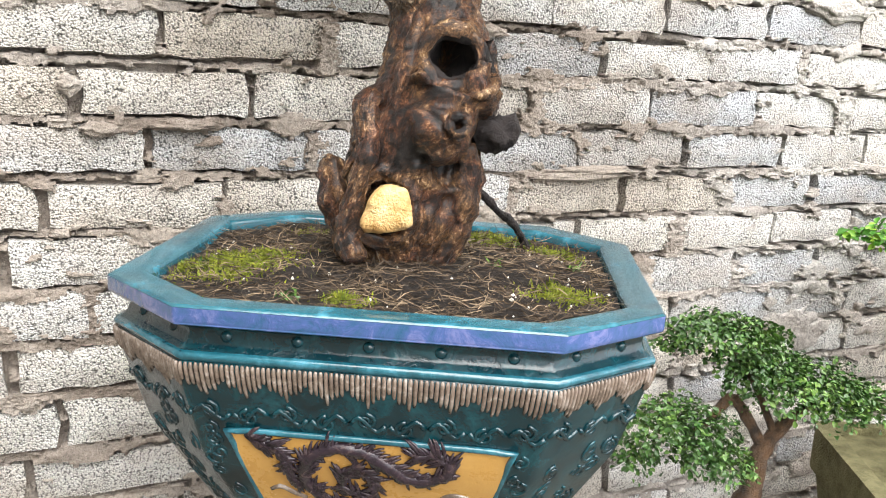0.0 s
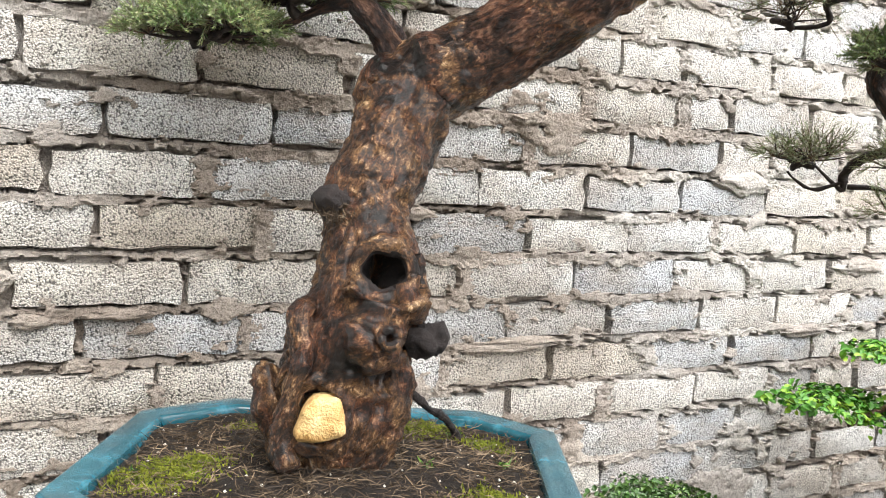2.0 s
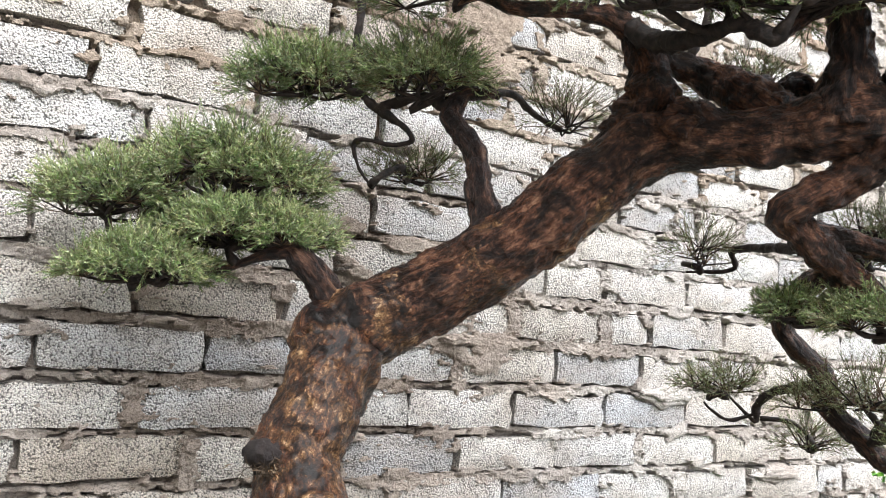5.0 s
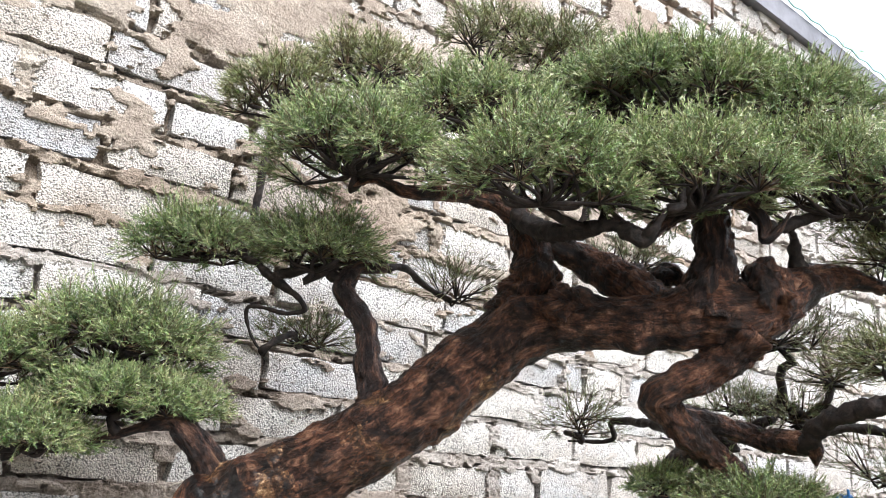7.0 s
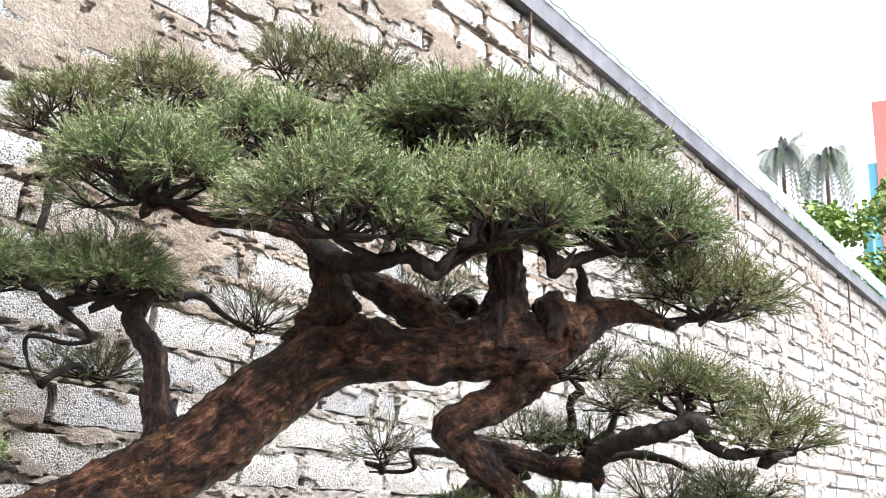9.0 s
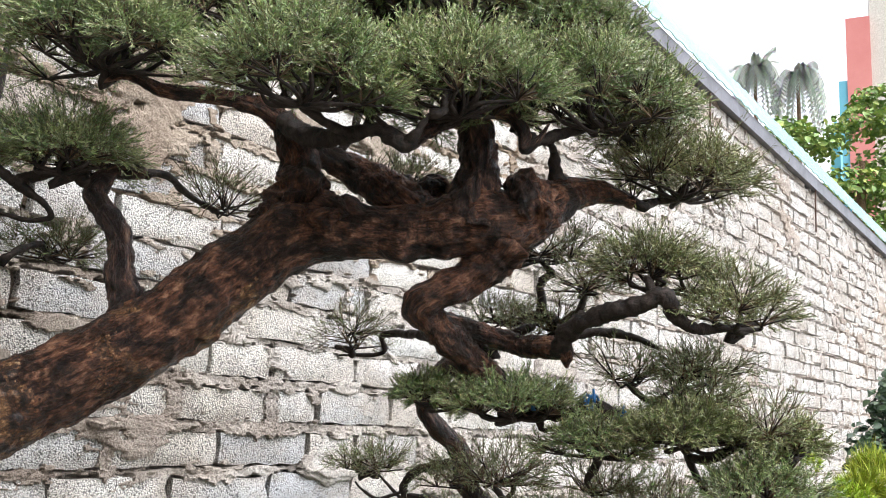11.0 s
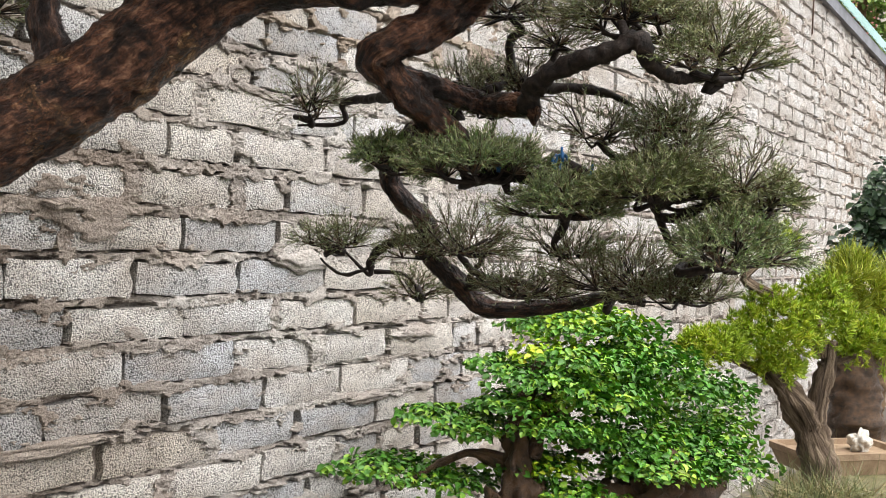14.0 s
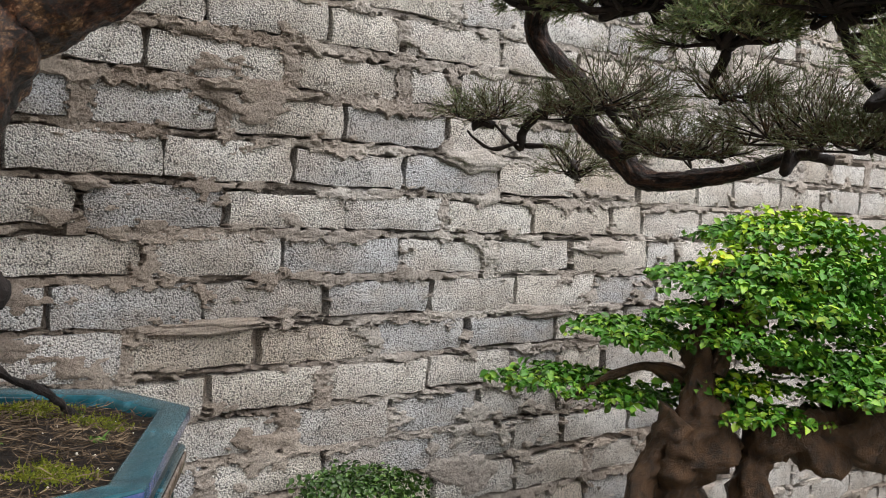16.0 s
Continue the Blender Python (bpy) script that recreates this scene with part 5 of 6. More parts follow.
def pad(index, x, y, z, hw, hh, full):
    """A tier of foliage: crooked twigs carry a cluster of small brush-like tufts, each a fan of forked shoots set with short needles."""
    q = np.random.default_rng(100 + index)
    hd = hw * 0.75 if full >= 0.7 else hw * 0.6
    hd = min(hd, max(0.06, (WALL_Y - 0.05 - y) * 1.3))
    low = z - hh * 0.95
    size = float(np.clip(hh * 1.25, 0.07, 0.14) if full >= 0.6 else np.clip(hh * 1.9, 0.10, 0.16))
    hw, hd = hw * 1.04, hd * 1.12
    root = np.array((x, y, low))
    hook = limb_pts[np.argmin(np.linalg.norm(limb_pts[:, :3] - root, axis=1)), :3]
    stem = root + np.array((0, 0, hh * 0.05))
    pieces = []
    if np.linalg.norm(hook - stem) > 0.015:
        m1, m2 = hook * 0.67 + stem * 0.33 + q.normal(size=3) * 0.02, hook * 0.33 + stem * 0.67 + q.normal(size=3) * 0.02
        pieces.append(tube([(*hook, 0.012), (*m1, 0.0105), (*m2, 0.009), (*stem, 0.0075)], 0.012, 8, 0.45, index, 40))
    # the tufts' feet, spread over the tier and rising towards its middle
    count = max(4, int(math.pi * hw * hd / (0.62 * size) ** 2 * (1.05 if full == 1 else 0.85 if 0.6 <= full < 0.9 else 0.72 if full == 0.9 else 0.85)))
    i = np.arange(count)
    a, r = i * 2.39996 + q.uniform(-0.25, 0.25, count), np.sqrt((i + 0.5) / count) * (1 + q.uniform(-0.08, 0.08, count))
    wide, deep = max(0.02, hw - 0.6 * size), max(0.02, hd - 0.6 * size)
    feet = root + (np.cos(a) * r * wide)[:, None] * np.array(RIGHT) + (np.sin(a) * r * deep)[:, None] * np.array(DEEP)
    feet[:, 2] += np.maximum(0.2 * hh, 1.9 * hh - size) * np.maximum(0, 1 - r * r) ** 0.7 * q.uniform(0.75, 1.05, count)
    slim = 1.0 if full >= 0.6 else 0.62
    for p in feet:
        m1 = stem * 0.55 + p * 0.45 + q.normal(size=3) * (0.02, 0.02, 0.008)
        m1[2] = min(m1[2], p[2]) - 0.2 * (p[2] - low)
        pieces.append(tube([(*stem, 0.0062 * slim), (*m1, 0.005 * slim), (*p, 0.0034 * slim)], 0.012, 6, 0.45, index, 40))
    mains, subs, leaves = (18 if full >= 0.6 else 13), (5 if full >= 0.6 else 4), (26 if full == 1 else 17 if full >= 0.6 else 9)
    lean = (np.cos(a) * r)[:, None] * np.array(RIGHT) + (np.sin(a) * r)[:, None] * np.array(DEEP)
    d = q.normal(size=(count, mains, 3))
    d[..., 2] = np.abs(d[..., 2]) * 0.9 + 0.02
    d /= np.linalg.norm(d, axis=2)[..., None]
    d = d + lean[:, None] * 0.55
    d[..., 2] = np.maximum(d[..., 2], -0.05)
    d /= np.linalg.norm(d, axis=2)[..., None]
    span = size * q.uniform(0.8, 1.15, (count, 1, 1)) * q.uniform(0.75, 1.1, (count, mains, 1))
    foot = np.repeat(feet, mains, axis=0)
    d, span = d.reshape(-1, 3), span.reshape(-1, 1)
    mid = foot + d * span * 0.5
    for p, m1 in list(zip(foot, mid))[::3]:
        pieces.append(tube([(*p, 0.0026), (*m1, 0.0016)], 0.05, 5))
    v, f = merge(pieces)
    local(mesh_ob("twig_spray", v, f, TWIG, tree, "dark crooked twigs", smooth=True))
    v1, q1, t1 = blades(foot, d, span[:, 0] * 0.55, 0.0015, q=q)
    sd = np.repeat(d, subs, axis=0) + q.normal(size=(len(d) * subs, 3)) * 0.34
    sd /= np.linalg.norm(sd, axis=1)[:, None]
    sl = np.repeat(span, subs, axis=0) * 0.55 * q.uniform(0.6, 1.1, (len(sd), 1))
    sb = np.repeat(mid, subs, axis=0)
    v2, q2, t2 = blades(sb, sd, sl[:, 0], 0.0009, q=q)
    t = np.tile(np.linspace(0.05, 1.0, leaves), len(sd))
    nb = np.repeat(sb, leaves, axis=0) + np.repeat(sd * sl, leaves, axis=0) * t[:, None]
    nd = np.repeat(sd, leaves, axis=0) + q.normal(size=(len(nb), 3)) * 0.52
    nd /= np.linalg.norm(nd, axis=1)[:, None]
    nl = q.uniform(0.007, 0.015, (len(nb), 1))
    side = np.cross(nd, q.normal(size=nd.shape))
    side *= 0.00115 / (np.linalg.norm(side, axis=1)[:, None] + 1e-9)
    nv = np.stack([nb - side, nb + side, nb + nd * nl], 1).reshape(-1, 3)
    verts = np.vstack([v1, v2, nv])
    verts[:, 1] = np.minimum(verts[:, 1], WALL_Y - 0.02)
    o = len(v1)
    faces = q1.tolist() + t1.tolist() + (q2 + o).tolist() + (t2 + o).tolist() + (o + len(v2) + np.arange(len(nv)).reshape(-1, 3)).tolist()
    # needles near a shoot's outer end take the paler tip material
    outer = np.where(t + q.uniform(-0.2, 0.2, len(t)) > 0.74, 2, 1)
    fm = [0] * (len(faces) - len(outer)) + outer.tolist()
    kind = (NEEDLE, NEEDLETIP, "fine green needle sprays") if full >= 0.9 else (OLIVE, OLIVETIP, "olive-brown needle sprays") if full >= 0.6 else (SPARSE, SPARSE, "sparse brown-green needle sprays")
    ob = mesh_ob("foliage_pad", verts, faces, [STEM, *kind[:2]], tree, kind[2], fmat=fm)
    local(tagged(ob, kind="stuff"))


for i, row in enumerate(PADS):
    pad(i, *row)


# tuft of dry moss under the sawn stub
n = 260
pts = np.array((0.86, 1.54, 1.545)) + Q.normal(size=(n, 3)) * (0.022, 0.012, 0.012)
dirs = Q.normal(size=(n, 3)) + (0.3, -0.8, -0.2)
dirs /= np.linalg.norm(dirs, axis=1)[:, None]
ob = blades_ob("moss_tuft", *blades(pts, dirs, Q.uniform(0.012, 0.035, n), 0.0010, q=Q), STRAW, tree, "dry brown moss tuft")
local(tagged(ob, kind="stuff"))

# the yellow stone wedged into the trunk's hollow
bm = bmesh.new()
bmesh.ops.create_icosphere(bm, subdivisions=4, radius=1)
for p in bm.verts:
    c = p.co.copy()
    k = (abs(c.x) ** 4 + abs(c.y) ** 4 + abs(c.z) ** 4) ** -0.25
    c = c * k
    c.x *= 1 - 0.28 * c.z
    p.co = Vector((c.x * 0.046 + 0.004 * c.z, c.y * 0.035, c.z * 0.045 + 0.006 * c.x)) * (1 + 0.10 * noise.noise(c * 2.2) + 0.03 * noise.noise(c * 8))
stone = part("stone", bm, ROCK, None, smooth=True)
stone.matrix_basis = Matrix.Translation((0.806, 1.432, 1.158)) @ Matrix.Scale(0.98, 4) @ Matrix.Rotation(radians(-24), 4, "Z")
tagged(stone, "yellow stone wedged into the hollow of the trunk", "stone")

# blue ties wound round the drooping branch
for tx, ty, tz, turns in [(2.155, 0.766, 1.944, 26), (2.123, 0.899, 1.935, 18), (2.192, 0.706, 1.907, 20), (2.243, 0.6, 1.883, 16)]:
    rows = []
    for i in range(turns):
        a = i * 0.62
        rows.append((tx + 0.016 * math.cos(a) - 0.0012 * i, ty + 0.010 * math.sin(a * 0.7) - 0.001 * i, tz + 0.017 * math.sin(a), 0.0036))
    rows.append((tx - 0.04, ty - 0.03, tz + 0.03, 0.003))
    local(mesh_ob("tie", *tube(rows, 0.006, 6), BLUETIE, tree, "blue plastic tie", smooth=True))


# ---- other plants along the wall ----
def leafy(name, pads, per_m2, size, mat, parent, at, seed, label="", flat=0.5, curl=0.35, thick=0.35, far=False):
    """Clumps of folded leaves near the surface of flattened domes: x, y, z, half width, half height."""
    q = np.random.default_rng(seed)
    V, F = [], []
    o = 0
    for x, y, z, hw, hh in pads:
        hd = hw * 0.85
        n = int(per_m2 * hw * hd * 4)
        d = q.normal(size=(n, 3))
        d[:, 2] = np.abs(d[:, 2]) * 1.1 - 0.35
        d /= np.linalg.norm(d, axis=1)[:, None]
        wob = 1 + 0.22 * np.sin(d[:, 0] * 5 + x * 9) * np.cos(d[:, 1] * 6 + y * 7)
        r = (1 - thick * q.uniform(0, 1, n) ** 2) * wob
        c = np.array((x, y, z)) + (d[:, :1] * np.array(RIGHT) * hw + d[:, 1:2] * np.array(DEEP) * hd + d[:, 2:] * np.array((0, 0, hh))) * r[:, None]
        nrm = d * 0.6 + np.array((0, 0, flat)) + q.normal(size=(n, 3)) * 0.45
        nrm /= np.linalg.norm(nrm, axis=1)[:, None]
        fw = np.cross(nrm, q.normal(size=(n, 3)))
        fw /= np.linalg.norm(fw, axis=1)[:, None]
        sd = np.cross(nrm, fw)
        s = (size * q.uniform(0.55, 1.25, n))[:, None]
        up = nrm * s * curl * 0.5
        a = c - fw * s * 0.5
        v = np.stack([a, c - fw * s * 0.16 + sd * s * 0.31 + up, c + fw * s * 0.18 + sd * s * 0.29 + up, c + fw * s * 0.5 - up * 0.6, c + fw * s * 0.18 - sd * s * 0.29 + up, c - fw * s * 0.16 - sd * s * 0.31 + up], axis=1).reshape(-1, 3)
        if not far:
            v[:, 1] = np.minimum(v[:, 1], WALL_Y - 0.02)
        b = o + np.arange(n) * 6
        F += np.stack([b, b + 1, b + 2, b + 3], 1).tolist() + np.stack([b, b + 3, b + 4, b + 5], 1).tolist()
        V.append(v)
        o += len(v)
    ob = mesh_ob(name, np.vstack(V) - np.array(at), F, mat, parent, label, smooth=True)
    return tagged(ob, kind="stuff")


def woody(name, ctrls, mat, parent, at, rough=0.3, freq=14, sides=18, label=""):
    for i, c in enumerate(ctrls):
        v, f = tube([(p[0] - at[0], p[1] - at[1], p[2] - at[2], p[3]) for p in c], 0.018, sides, rough, i * 3 + len(name), freq)
        mesh_ob(name if i == 0 else "branch", v, f, mat, parent, label, smooth=True, along=tube_grain(c, 0.018, sides, i))


def needles(name, pads, nodes_per_m2, length, width, mat, parent, at, seed, per=26, spread=0.75, label=""):
    """Tufts of stiff needles or scale sprays that fill domes."""
    q = np.random.default_rng(seed)
    P, D = [], []
    for x, y, z, hw, hh in pads:
        hd = hw * 0.8
        n = int(nodes_per_m2 * hw * hd * 4)
        d = q.normal(size=(n, 3))
        d[:, 2] = np.abs(d[:, 2]) - 0.4
        d /= np.linalg.norm(d, axis=1)[:, None]
        r = q.uniform(0.55, 0.95, n)
        c = np.array((x, y, z)) + (d[:, :1] * np.array(RIGHT) * hw + d[:, 1:2] * np.array(DEEP) * hd + d[:, 2:] * np.array((0, 0, hh))) * r[:, None]
        P.append(np.repeat(c, per, axis=0))
        e = np.repeat(d * 0.8 + np.array((0, 0, 0.5)), per, axis=0) + q.normal(size=(n * per, 3)) * spread
        D.append(e / np.linalg.norm(e, axis=1)[:, None])
    P, D = np.vstack(P), np.vstack(D)
    L = length * q.uniform(0.5, 1.1, len(P))
    v, quads, tris = blades(P, D, L, width, q=q)
    v[:, 1] = np.minimum(v[:, 1], WALL_Y - 0.02)
    ob = blades_ob(name, v - np.array(at), quads, tris, mat, parent, label)
    return tagged(ob, kind="stuff")


def planter(name, at, half, z0, z1, mat, label, soil_drop=0.03):
    """A plain tray with a thick rim, at the middle of its base."""
    e = thing(name, (at[0], at[1], z0), label, "planter")
    e.rotation_euler = (0, 0, radians(at[2]))
    hx, hy = half
    h = z1 - z0
    prof = [(0.86, 0.0), (0.97, h * 0.7), (1.0, h * 0.72), (1.0, h), (0.90, h), (0.88, h - soil_drop), (0.0, h - soil_drop + 0.01)]
    v, f = [], []
    for s, z in prof:
        for cx, cy in ((-1, -1), (1, -1), (1, 1), (-1, 1)):
            for a in (0, 30, 60, 90):
                th = radians(a + {(-1, -1): 180, (1, -1): 270, (1, 1): 0, (-1, 1): 90}[(cx, cy)])
                r = min(hx, hy) * 0.18
                v.append(((cx * (hx - r) + r * math.cos(th)) * s, (cy * (hy - r) + r * math.sin(th)) * s, z))
    for i in range(len(prof) - 1):
        for k in range(16):
            k2 = (k + 1) % 16
            f.append((i * 16 + k, i * 16 + k2, (i + 1) * 16 + k2, (i + 1) * 16 + k))
    ob = mesh_ob("tray", v, f, mat, e, smooth=True)
    ob.data.set_sharp_from_angle(angle=radians(35))
    return e


# broadleaf bonsai with stilt roots
planter("planter", (3.07, 1.40, -28), (0.62, 0.40), -0.33, 0.22, MOSSYSTONE, "low mossy stone planter under the broadleaf bonsai")
AT = (3.0, 1.4, 0.25)
broad = thing("broadleaf_bonsai", AT, "bonsai with bright green glossy leaves on thick arching roots", "bonsai tree")
woody("trunk", [[(2.98, 1.42, 0.17, 0.09), (2.99, 1.41, 0.607, 0.082), (3.04, 1.36, 0.832, 0.085), (3.077, 1.423, 1.031, 0.056), (3.141, 1.459, 1.168, 0.0342), (3.2, 1.42, 1.33, 0.02)],
                [(3.14, 1.26, 0.17, 0.08), (3.145, 1.255, 0.628, 0.0665), (3.15, 1.25, 0.774, 0.0563), (3.218, 1.182, 0.835, 0.0659), (3.345, 1.105, 0.819, 0.1), (3.468, 1.032, 0.892, 0.12), (3.593, 0.957, 0.94, 0.085), (3.66, 1.0, 1.0, 0.04)],
                [(3.07, 1.36, 1.0, 0.03), (3.156, 1.344, 1.182, 0.0187), (3.209, 1.291, 1.08, 0.0264), (3.236, 1.264, 1.028, 0.0189), (3.383, 1.217, 1.043, 0.0176), (3.5, 1.15, 1.02, 0.01)],
                [(2.83, 1.5, 0.17, 0.055), (2.87, 1.48, 0.61, 0.042), (2.935, 1.46, 0.75, 0.045), (2.99, 1.41, 0.862, 0.0644)],
                [(3.07, 1.41, 0.95, 0.03), (2.99, 1.56, 1.0, 0.016), (2.89, 1.67, 0.94, 0.01), (2.8, 1.74, 0.87, 0.006)],
                [(3.1, 1.43, 1.05, 0.025), (3.25, 1.36, 1.25, 0.018), (3.4, 1.27, 1.36, 0.01)]], ROOTBARK, broad, AT, 0.6, 9, 26)
leafy("foliage", [(3.59, 1.21, 1.3, 0.26, 0.089), (3.48, 1.12, 1.02, 0.235, 0.081), (3.94, 1.05, 1.05, 0.22, 0.163), (3.74, 1.0, 1.2, 0.2, 0.089), (3.62, 1.15, 0.9, 0.2, 0.089), (3.66, 0.98, 1.03, 0.2, 0.074), (3.36, 0.97, 0.97, 0.2, 0.067), (3.56, 0.88, 0.98, 0.2, 0.074), (3.581, 1.455, 1.42, 0.328, 0.073), (3.28, 1.615, 1.28, 0.166, 0.047), (3.451, 1.354, 1.254, 0.284, 0.05), (3.094, 1.744, 1.084, 0.205, 0.047), (3.234, 1.515, 1.157, 0.18, 0.047), (3.524, 1.226, 1.126, 0.186, 0.055), (2.873, 1.839, 0.913, 0.221, 0.051), (2.979, 1.629, 0.881, 0.177, 0.047), (3.158, 1.37, 0.953, 0.189, 0.05), (3.418, 1.237, 1.02, 0.174, 0.046), (3.148, 1.247, 0.882, 0.182, 0.038), (3.395, 1.124, 0.952, 0.132, 0.036), (3.729, 1.271, 1.325, 0.176, 0.073), (3.28, 1.2, 1.2, 0.2, 0.059), (3.1, 1.25, 1.11, 0.17, 0.052), (3.26, 1.24, 1.06, 0.17, 0.052), (3.17, 1.37, 1.25, 0.2, 0.059), (3.0, 1.55, 1.08, 0.16, 0.044), (3.45, 1.2, 1.22, 0.2, 0.067), (3.05, 1.42, 1.17, 0.14, 0.037), (3.36, 1.3, 1.32, 0.22, 0.059)],
      4600, 0.031, BROADLEAF, broad, AT, 21, "glossy bright green leaves", 1.0, 0.35, 0.95)
leafy("new_growth", [(3.561, 1.433, 1.431, 0.236, 0.098), (3.346, 1.44, 1.333, 0.17, 0.064), (3.479, 1.269, 1.253, 0.167, 0.063), (3.129, 1.329, 0.955, 0.124, 0.049)],
      3400, 0.032, LIMELEAF, broad, AT, 27, "yellow-lime young leaves at the top", 1.0, 0.35, 0.9)

# small-leaved shrub behind the pot
AT = (2.17, 1.79, GROUND_Z)
shrub = thing("small_leaved_shrub", AT, "low bonsai shrub with tiny dark glossy leaves in tiers", "shrub")
woody("trunk", [[(2.1265, 1.7269, -0.36, 0.0389), (2.1265, 1.7269, 0.0237, 0.0389), (2.1571, 1.7514, 0.1772, 0.0344), (2.1941, 1.7644, 0.2974, 0.0275), (2.2442, 1.7565, 0.3594, 0.0207), (2.3183, 1.7398, 0.4313, 0.0137), (2.3987, 1.7117, 0.4698, 0.0092)], [(2.2028, 1.7647, 0.3148, 0.0183), (2.1451, 1.821, 0.4293, 0.0172), (2.1147, 1.8412, 0.4528, 0.016), (2.0361, 1.8293, 0.3937, 0.0114), (1.9717, 1.8481, 0.3482, 0.0068)], [(2.2359, 1.7582, 0.3505, 0.0137), (2.2093, 1.8252, 0.4757, 0.0104), (2.1583, 1.889, 0.5879, 0.0069)]], ROOTBARK, shrub, AT, 0.3, 18, 14)
leafy("foliage", [(2.15, 1.926, 0.628, 0.186, 0.06), (2.206, 1.824, 0.554, 0.148, 0.073), (2.305, 1.761, 0.489, 0.217, 0.101), (2.412, 1.647, 0.463, 0.153, 0.089), (1.936, 1.846, 0.363, 0.188, 0.099), (1.82, 1.878, 0.274, 0.082, 0.089), (1.998, 1.742, 0.292, 0.126, 0.077), (2.045, 2.016, 0.565, 0.081, 0.043)],
      11500, 0.020, SHRUBLEAF, shrub, AT, 22, "tiny dark glossy leaves", 0.7, 0.35, 0.85)

# bright cypress with a split trunk
AT = (5.08, 0.92, GROUND_Z)
cypress = thing("cypress_bonsai", AT, "cypress bonsai with bright green sprays on a fluted trunk", "bonsai tree")
woody("trunk", [[(5.12, 0.88, -0.4, 0.12), (5.1, 0.9, 0.581, 0.092), (5.06, 0.94, 0.838, 0.08), (4.97, 1.03, 1.064, 0.068), (4.844, 1.106, 1.182, 0.04)], [(5.06, 0.94, 0.866, 0.056), (5.1, 0.9, 1.154, 0.044), (5.12, 0.88, 1.328, 0.028)], [(5.08, 0.92, 1.25, 0.032), (4.965, 0.935, 1.445, 0.0241), (4.747, 1.153, 1.587, 0.028), (4.714, 1.186, 1.64, 0.0232), (4.8, 1.09, 1.75, 0.016)], [(4.95, 1.05, 1.1, 0.024), (4.7, 1.2, 1.22, 0.016), (4.53, 1.27, 1.25, 0.008)], [(5.08, 0.92, 1.2, 0.024), (5.27, 0.74, 1.28, 0.012)]], FIBRE, cypress, AT, 0.35, 8, 26)
needles("foliage", [(4.83, 1.07, 1.354, 0.25, 0.25), (5.008, 0.892, 1.433, 0.16, 0.27), (4.529, 1.271, 1.283, 0.184, 0.12), (5.27, 0.73, 1.292, 0.19, 0.165), (4.834, 1.066, 1.788, 0.1, 0.12), (4.8, 1.04, 1.2, 0.14, 0.1)],
        2300, 0.042, 0.0030, CYPRESS, cypress, AT, 23, 26, 0.6, "bright green scale-leaf sprays")

# yellow-green pine
AT = (6.42, 1.0, GROUND_Z)
pine = thing("yellow_pine", AT, "yellow-green long-needled pine with dark trunk", "pine tree")
woody("trunk", [[(6.4, 1.0, -0.4, 0.19), (6.406, 0.994, 0.444, 0.17), (6.442, 1.058, 0.93, 0.14), (6.538, 1.062, 1.286, 0.09)]], ROOTBARK, pine, AT, 0.3, 8, 20)
needles("foliage", [(6.541, 1.059, 1.48, 0.32, 0.32), (6.624, 0.776, 1.27, 0.27, 0.25)], 420, 0.15, 0.0035, PINE, pine, AT, 24, 40, 0.55, "long yellow-green needles")

# dark-leaved tree before the wall's end
AT = (8.2, 1.3, GROUND_Z)
dark_tree = thing("dark_leaved_tree", AT, "small tree with dense dark green leaves", "tree")
woody("trunk", [[(8.2, 1.3, -0.4, 0.1), (8.22, 1.28, 0.8, 0.08), (8.3, 1.2, 1.5, 0.06), (8.35, 1.15, 1.9, 0.03)], [(8.25, 1.25, 1.0, 0.05), (8.5, 1.0, 1.4, 0.03), (8.7, 0.8, 1.7, 0.02)]], GREYBARK, dark_tree, AT, 0.3, 8, 14)
leafy("crown", [(8.364, 1.136, 2.15, 0.40, 0.38), (8.5, 1.0, 1.75, 0.5, 0.5), (8.75, 0.75, 1.3, 0.5, 0.45), (8.2, 1.35, 1.7, 0.32, 0.36)], 2600, 0.075, HEDGE, dark_tree, AT, 25, "dense dark green leaves", 0.3, 0.3, 0.6)

# grass clump and pale clay tray on a bench
bm = bmesh.new()
for sx, sy, sz, x, y, z in ((1.5, 0.6, 0.08, 5.75, 0.8, 0.54), (0.14, 0.5, 0.84, 5.3, 0.7, 0.08), (0.14, 0.5, 0.84, 6.2, 0.85, 0.08)):
    r = bmesh.ops.create_cube(bm, size=1)
    for p in r["verts"]:
        p.co = Vector((p.co.x * sx + x, p.co.y * sy + y, p.co.z * sz + z))
bmesh.ops.bevel(bm, geom=bm.edges[:], offset=0.01, segments=1, affect="EDGES")
bench = part("bench", bm, MOSSYSTONE, None)
tagged(bench, "mossy brown stone plant bench", "bench")
planter("clay_tray", (5.66, 0.94, -38), (0.34, 0.19), 0.58, 0.70, CLAY, "shallow pale clay tray holding a white rock")
bm = bmesh.new()
bmesh.ops.create_icosphere(bm, subdivisions=4, radius=1)
for p in bm.verts:
    c = p.co.copy()
    k = 1 + 0.55 * noise.fractal(c * 1.6, 0.8, 2, 5)
    p.co = Vector((c.x * 0.075, c.y * 0.05, c.z * 0.06)) * k
white = part("white_rock", bm, WHITEROCK, None, smooth=True)
white.location = (5.74, 0.86, 0.725)
tagged(white, "jagged white rock lying on the clay tray", "rock")
planter("grass_pot", (4.655, 0.745, 10), (0.24, 0.24), -0.33, 0.46, CONCRETE, "square concrete pot holding a clump of grass")
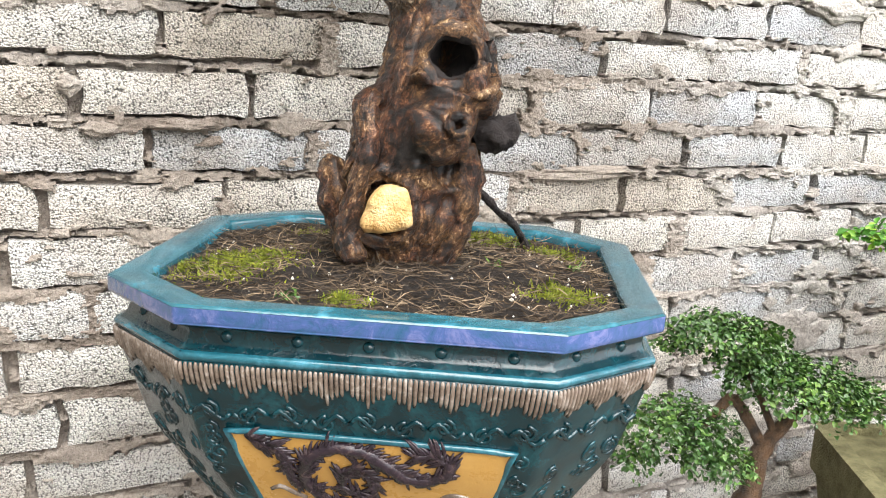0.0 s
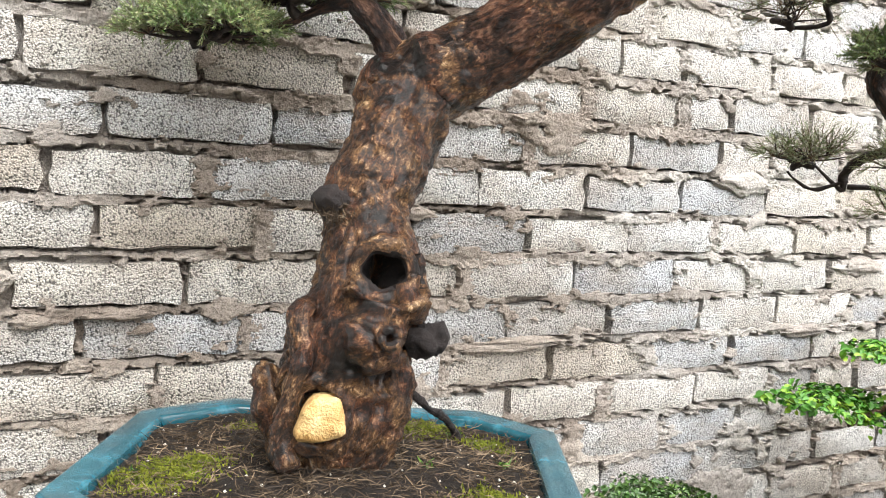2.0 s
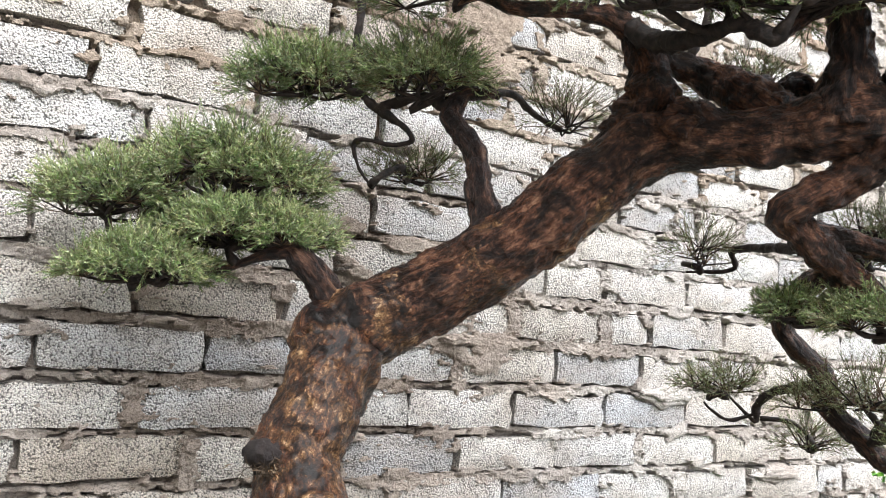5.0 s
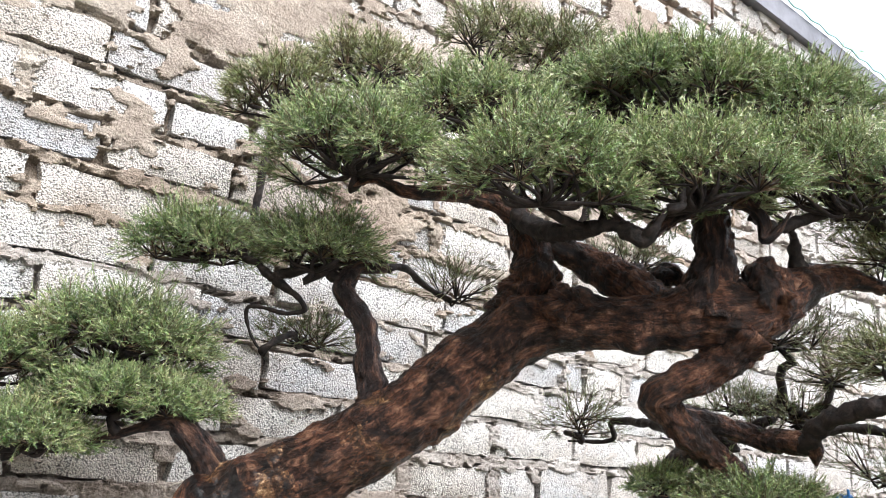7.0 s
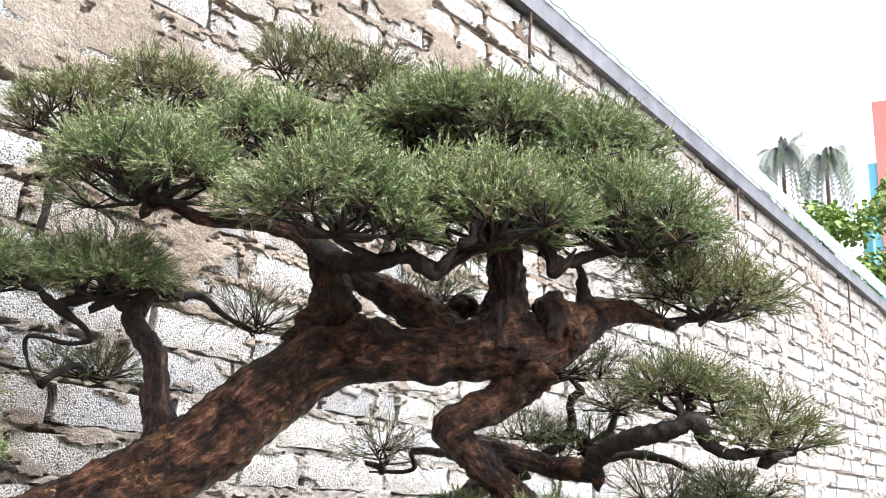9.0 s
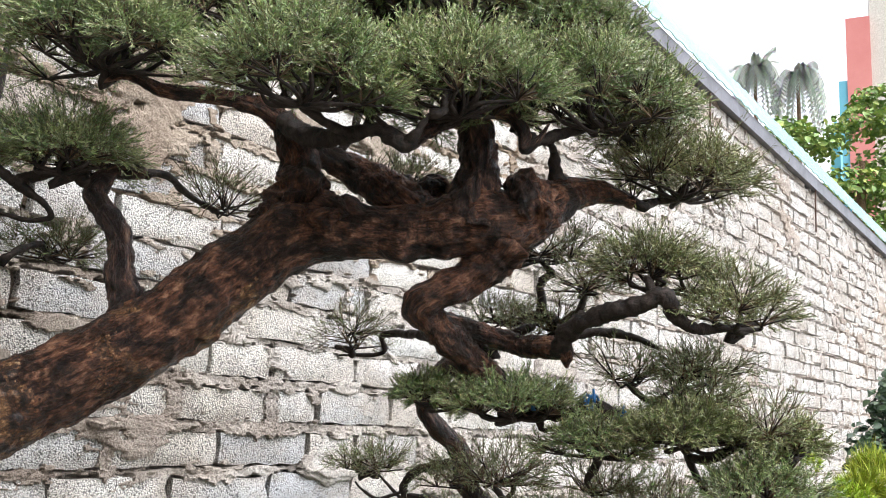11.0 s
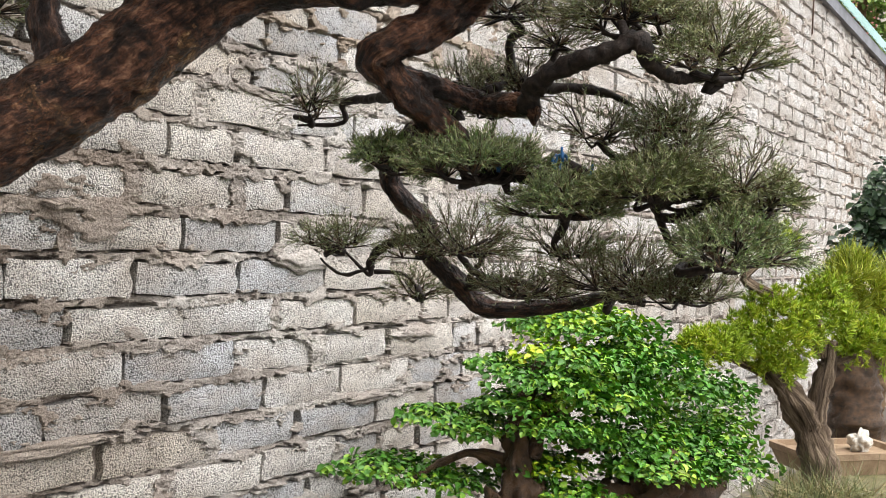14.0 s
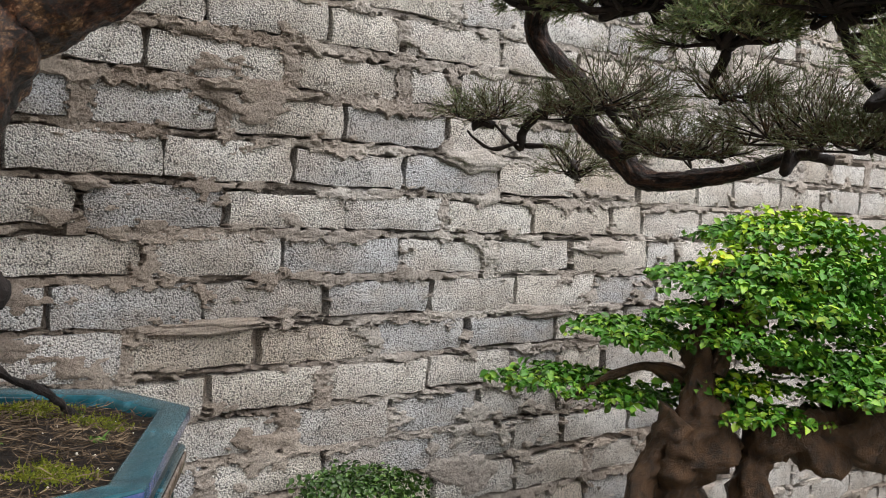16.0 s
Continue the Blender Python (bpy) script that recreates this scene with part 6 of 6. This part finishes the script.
AT = (4.655, 0.745, 0.43)
q = np.random.default_rng(9)
n = 4600
pts = np.stack([q.normal(size=n) * 0.11, q.normal(size=n) * 0.11, np.zeros(n)], 1)
dirs = np.stack([q.normal(size=n) * 0.42, q.normal(size=n) * 0.42, np.ones(n)], 1)
dirs /= np.linalg.norm(dirs, axis=1)[:, None]
grass = blades_ob("grass_clump", *blades(pts, dirs, q.uniform(0.2, 0.56, n), 0.0020, droop=0.45, q=q), GRASS)
grass.location = AT
tagged(grass, "clump of thin grey-green and straw grass blades", "grass", kind="stuff")

# ---- above and behind the wall ----
rv, rf = [], []
xs = np.arange(-1.9, 15.9, 0.05)
for i, x in enumerate(xs):
    w = 0.010 * math.cos(i * math.pi / 2)
    t = wall_top(x)
    rv += [(x, WALL_Y - 0.07, t + 0.0 + w), (x, WALL_Y + 0.30, t + 0.60 + w)]
for i in range(len(xs) - 1):
    rf.append((2 * i, 2 * i + 2, 2 * i + 3, 2 * i + 1))
roof = mesh_ob("roof", rv, rf, ROOFGREEN)
m = roof.modifiers.new("solid", "SOLIDIFY")
m.thickness = 0.006
tagged(roof, "green corrugated metal roof edge along the wall's top", "roof", kind="structure")
fv, ff = [], []
for x in (-1.9, 7.5, 15.85):
    t = wall_top(x)
    fv += [(x, WALL_Y - 0.05, t - 0.14), (x, WALL_Y - 0.05, t - 0.012), (x, WALL_Y + 0.1, t - 0.012), (x, WALL_Y + 0.1, t - 0.14)]
for i in range(2):
    for k in range(4):
        ff.append((i * 4 + k, i * 4 + (k + 1) % 4, (i + 1) * 4 + (k + 1) % 4, (i + 1) * 4 + k))
ff += [(0, 3, 2, 1), (8, 9, 10, 11)]
flashing = mesh_ob("trim", fv, ff, FLASHING)
tagged(flashing, "grey metal flashing under the roof edge", "flashing", kind="structure")
for x, z0, z1 in ((3.83, 4.36, 4.69), (6.73, 4.22, 4.57), (9.55, 3.92, 4.5), (12.9, 3.83, 4.42)):
    v, f = tube([(x, WALL_Y + 0.02, z1, 0.008), (x, WALL_Y - 0.03, z1, 0.008), (x - 0.01, WALL_Y - 0.035, (z0 + z1) / 2, 0.008), (x, WALL_Y - 0.03, z0, 0.008)], 0.05, 7)
    rod = mesh_ob("iron_rod", v, f, RUST, smooth=True)
    tagged(rod, "rusty iron rod hanging down the wall from its top", "rod", "iron rods on the wall")


# palms, a broad tree and a painted building beyond the wall
def palm(at, height, seed):
    q = random.Random(seed)
    e = thing("palm_tree", at, "tall palm with drooping grey-green fronds, far beyond the wall", "palm tree", "palms")
    v, f = tube([(0, 0, -0.3, 0.14), (0.1, 0, height * 0.5, 0.09), (0, 0, height, 0.07)], 1.0, 10, 0.1, seed, 2)
    mesh_ob("trunk", v, f, GREYBARK, e, smooth=True)
    V, F = [], []
    for i in range(64):
        a = i * 2.4 + q.uniform(-0.2, 0.2)
        lift = q.uniform(-0.4, 1.4)
        for s in range(18):
            t = s / 17
            rr, zz = 1.2 * t * (1 - 0.25 * t), height + 1.0 * lift * t - 2.3 * t * t * (1.1 - 0.55 * lift)
            c = Vector((math.cos(a) * rr, math.sin(a) * rr, zz))
            for sgn in (1, -1):
                side = Vector((-math.sin(a), math.cos(a), 0)) * sgn
                for dd in (0.0, 0.04, 0.08):
                    b = c + Vector((math.cos(a), math.sin(a), 0)) * dd
                    tip = b + side * 0.26 * (1 - 0.6 * t) + Vector((0, 0, -0.22)) * (0.6 + 0.5 * t)
                    o = len(V)
                    V += [b, b + Vector((0.08 * math.cos(a), 0.08 * math.sin(a), 0.01)), tip]
                    F.append((o, o + 1, o + 2))
    tagged(mesh_ob("crown", V, F, PALM, e, "drooping silver-green fronds, paled for haze"), kind="stuff")
    return e


palm((35.1, 9.75, GROUND_Z), 16.2, 1)
palm((34.7, 11.3, GROUND_Z), 16.6, 2)
AT = (24.5, 5.5, GROUND_Z)
far_tree = thing("broad_tree", AT, "leafy tree with yellow-green feathery foliage beyond the wall", "tree")
woody("trunk", [[(24.5, 5.5, -0.4, 0.3), (24.5, 5.5, 4, 0.24), (24.7, 5.3, 7, 0.16), (24.8, 5.2, 9, 0.08)], [(24.5, 5.5, 5, 0.15), (23.9, 6.2, 7.5, 0.1), (23.5, 6.6, 9.0, 0.05)], [(24.6, 5.4, 5.5, 0.15), (25.5, 4.5, 7.5, 0.1), (25.9, 4.0, 8.8, 0.05)]], GREYBARK, far_tree, AT, 0.2, 1.5, 12)
leafy("crown", [(25.0, 5.0, 9.9, 1.1, 0.6), (23.8, 6.2, 9.2, 0.9, 0.5), (25.8, 4.2, 9.0, 1.2, 0.7), (24.7, 5.3, 8.1, 1.2, 0.7), (26.0, 4.0, 7.6, 1.3, 0.8), (25.2, 4.8, 10.7, 0.8, 0.4), (26.6, 3.4, 10.0, 1.0, 0.7), (25.1, 4.9, 6.8, 1.4, 0.9), (26.2, 3.8, 6.2, 1.4, 0.9), (23.7, 6.8, 9.7, 0.7, 0.4), (23.2, 7.4, 8.8, 0.9, 0.5), (22.9, 7.9, 8.2, 0.8, 0.5)],
      150, 0.2, FARLEAF, far_tree, AT, 31, "feathery yellow-green leaves", 0.5, 0.3, 0.7, True)
bm = bmesh.new()
bmesh.ops.create_cone(bm, segments=4, radius1=0.190, radius2=0.02, depth=0.45, cap_ends=True, matrix=Matrix.Translation((0, 0, 11.080)) @ Matrix.Rotation(radians(45), 4, "Z"))
bmesh.ops.create_cube(bm, size=1, matrix=Matrix.Translation((0, 0, 5.427)) @ Matrix.Diagonal((0.262, 0.262, 10.855, 1)))
pillar = part("pillar", bm, BLUEWALL, None)
pillar.location = (26.96, 6.36, GROUND_Z)
tagged(pillar, "turquoise painted pillar with a pointed top among trees", "pillar")
house = thing("painted_building", (49.0, 10.6, GROUND_Z), "tall narrow building painted red and sky blue", "building")
for name, x0, x1, z0, z1, y0, mat in (("red_wall", -0.57, 0.62, 0, 24.4, 0.0, REDWALL), ("blue_corner", -1.0, -0.57, 0, 20.9, 0.1, BLUEWALL), ("white_wall", 0.62, 7.0, 0, 26.0, 0.3, WHITEROCK)):
    bm = bmesh.new()
    bmesh.ops.create_cube(bm, size=1)
    for p in bm.verts:
        p.co = Vector(((p.co.x + 0.5) * (x1 - x0) + x0, (p.co.y + 0.5) * 6 + y0, (p.co.z + 0.5) * (z1 - z0) + z0))
    wl_ob = part(name, bm, mat, house)
house.rotation_euler = (0, 0, radians(-77))
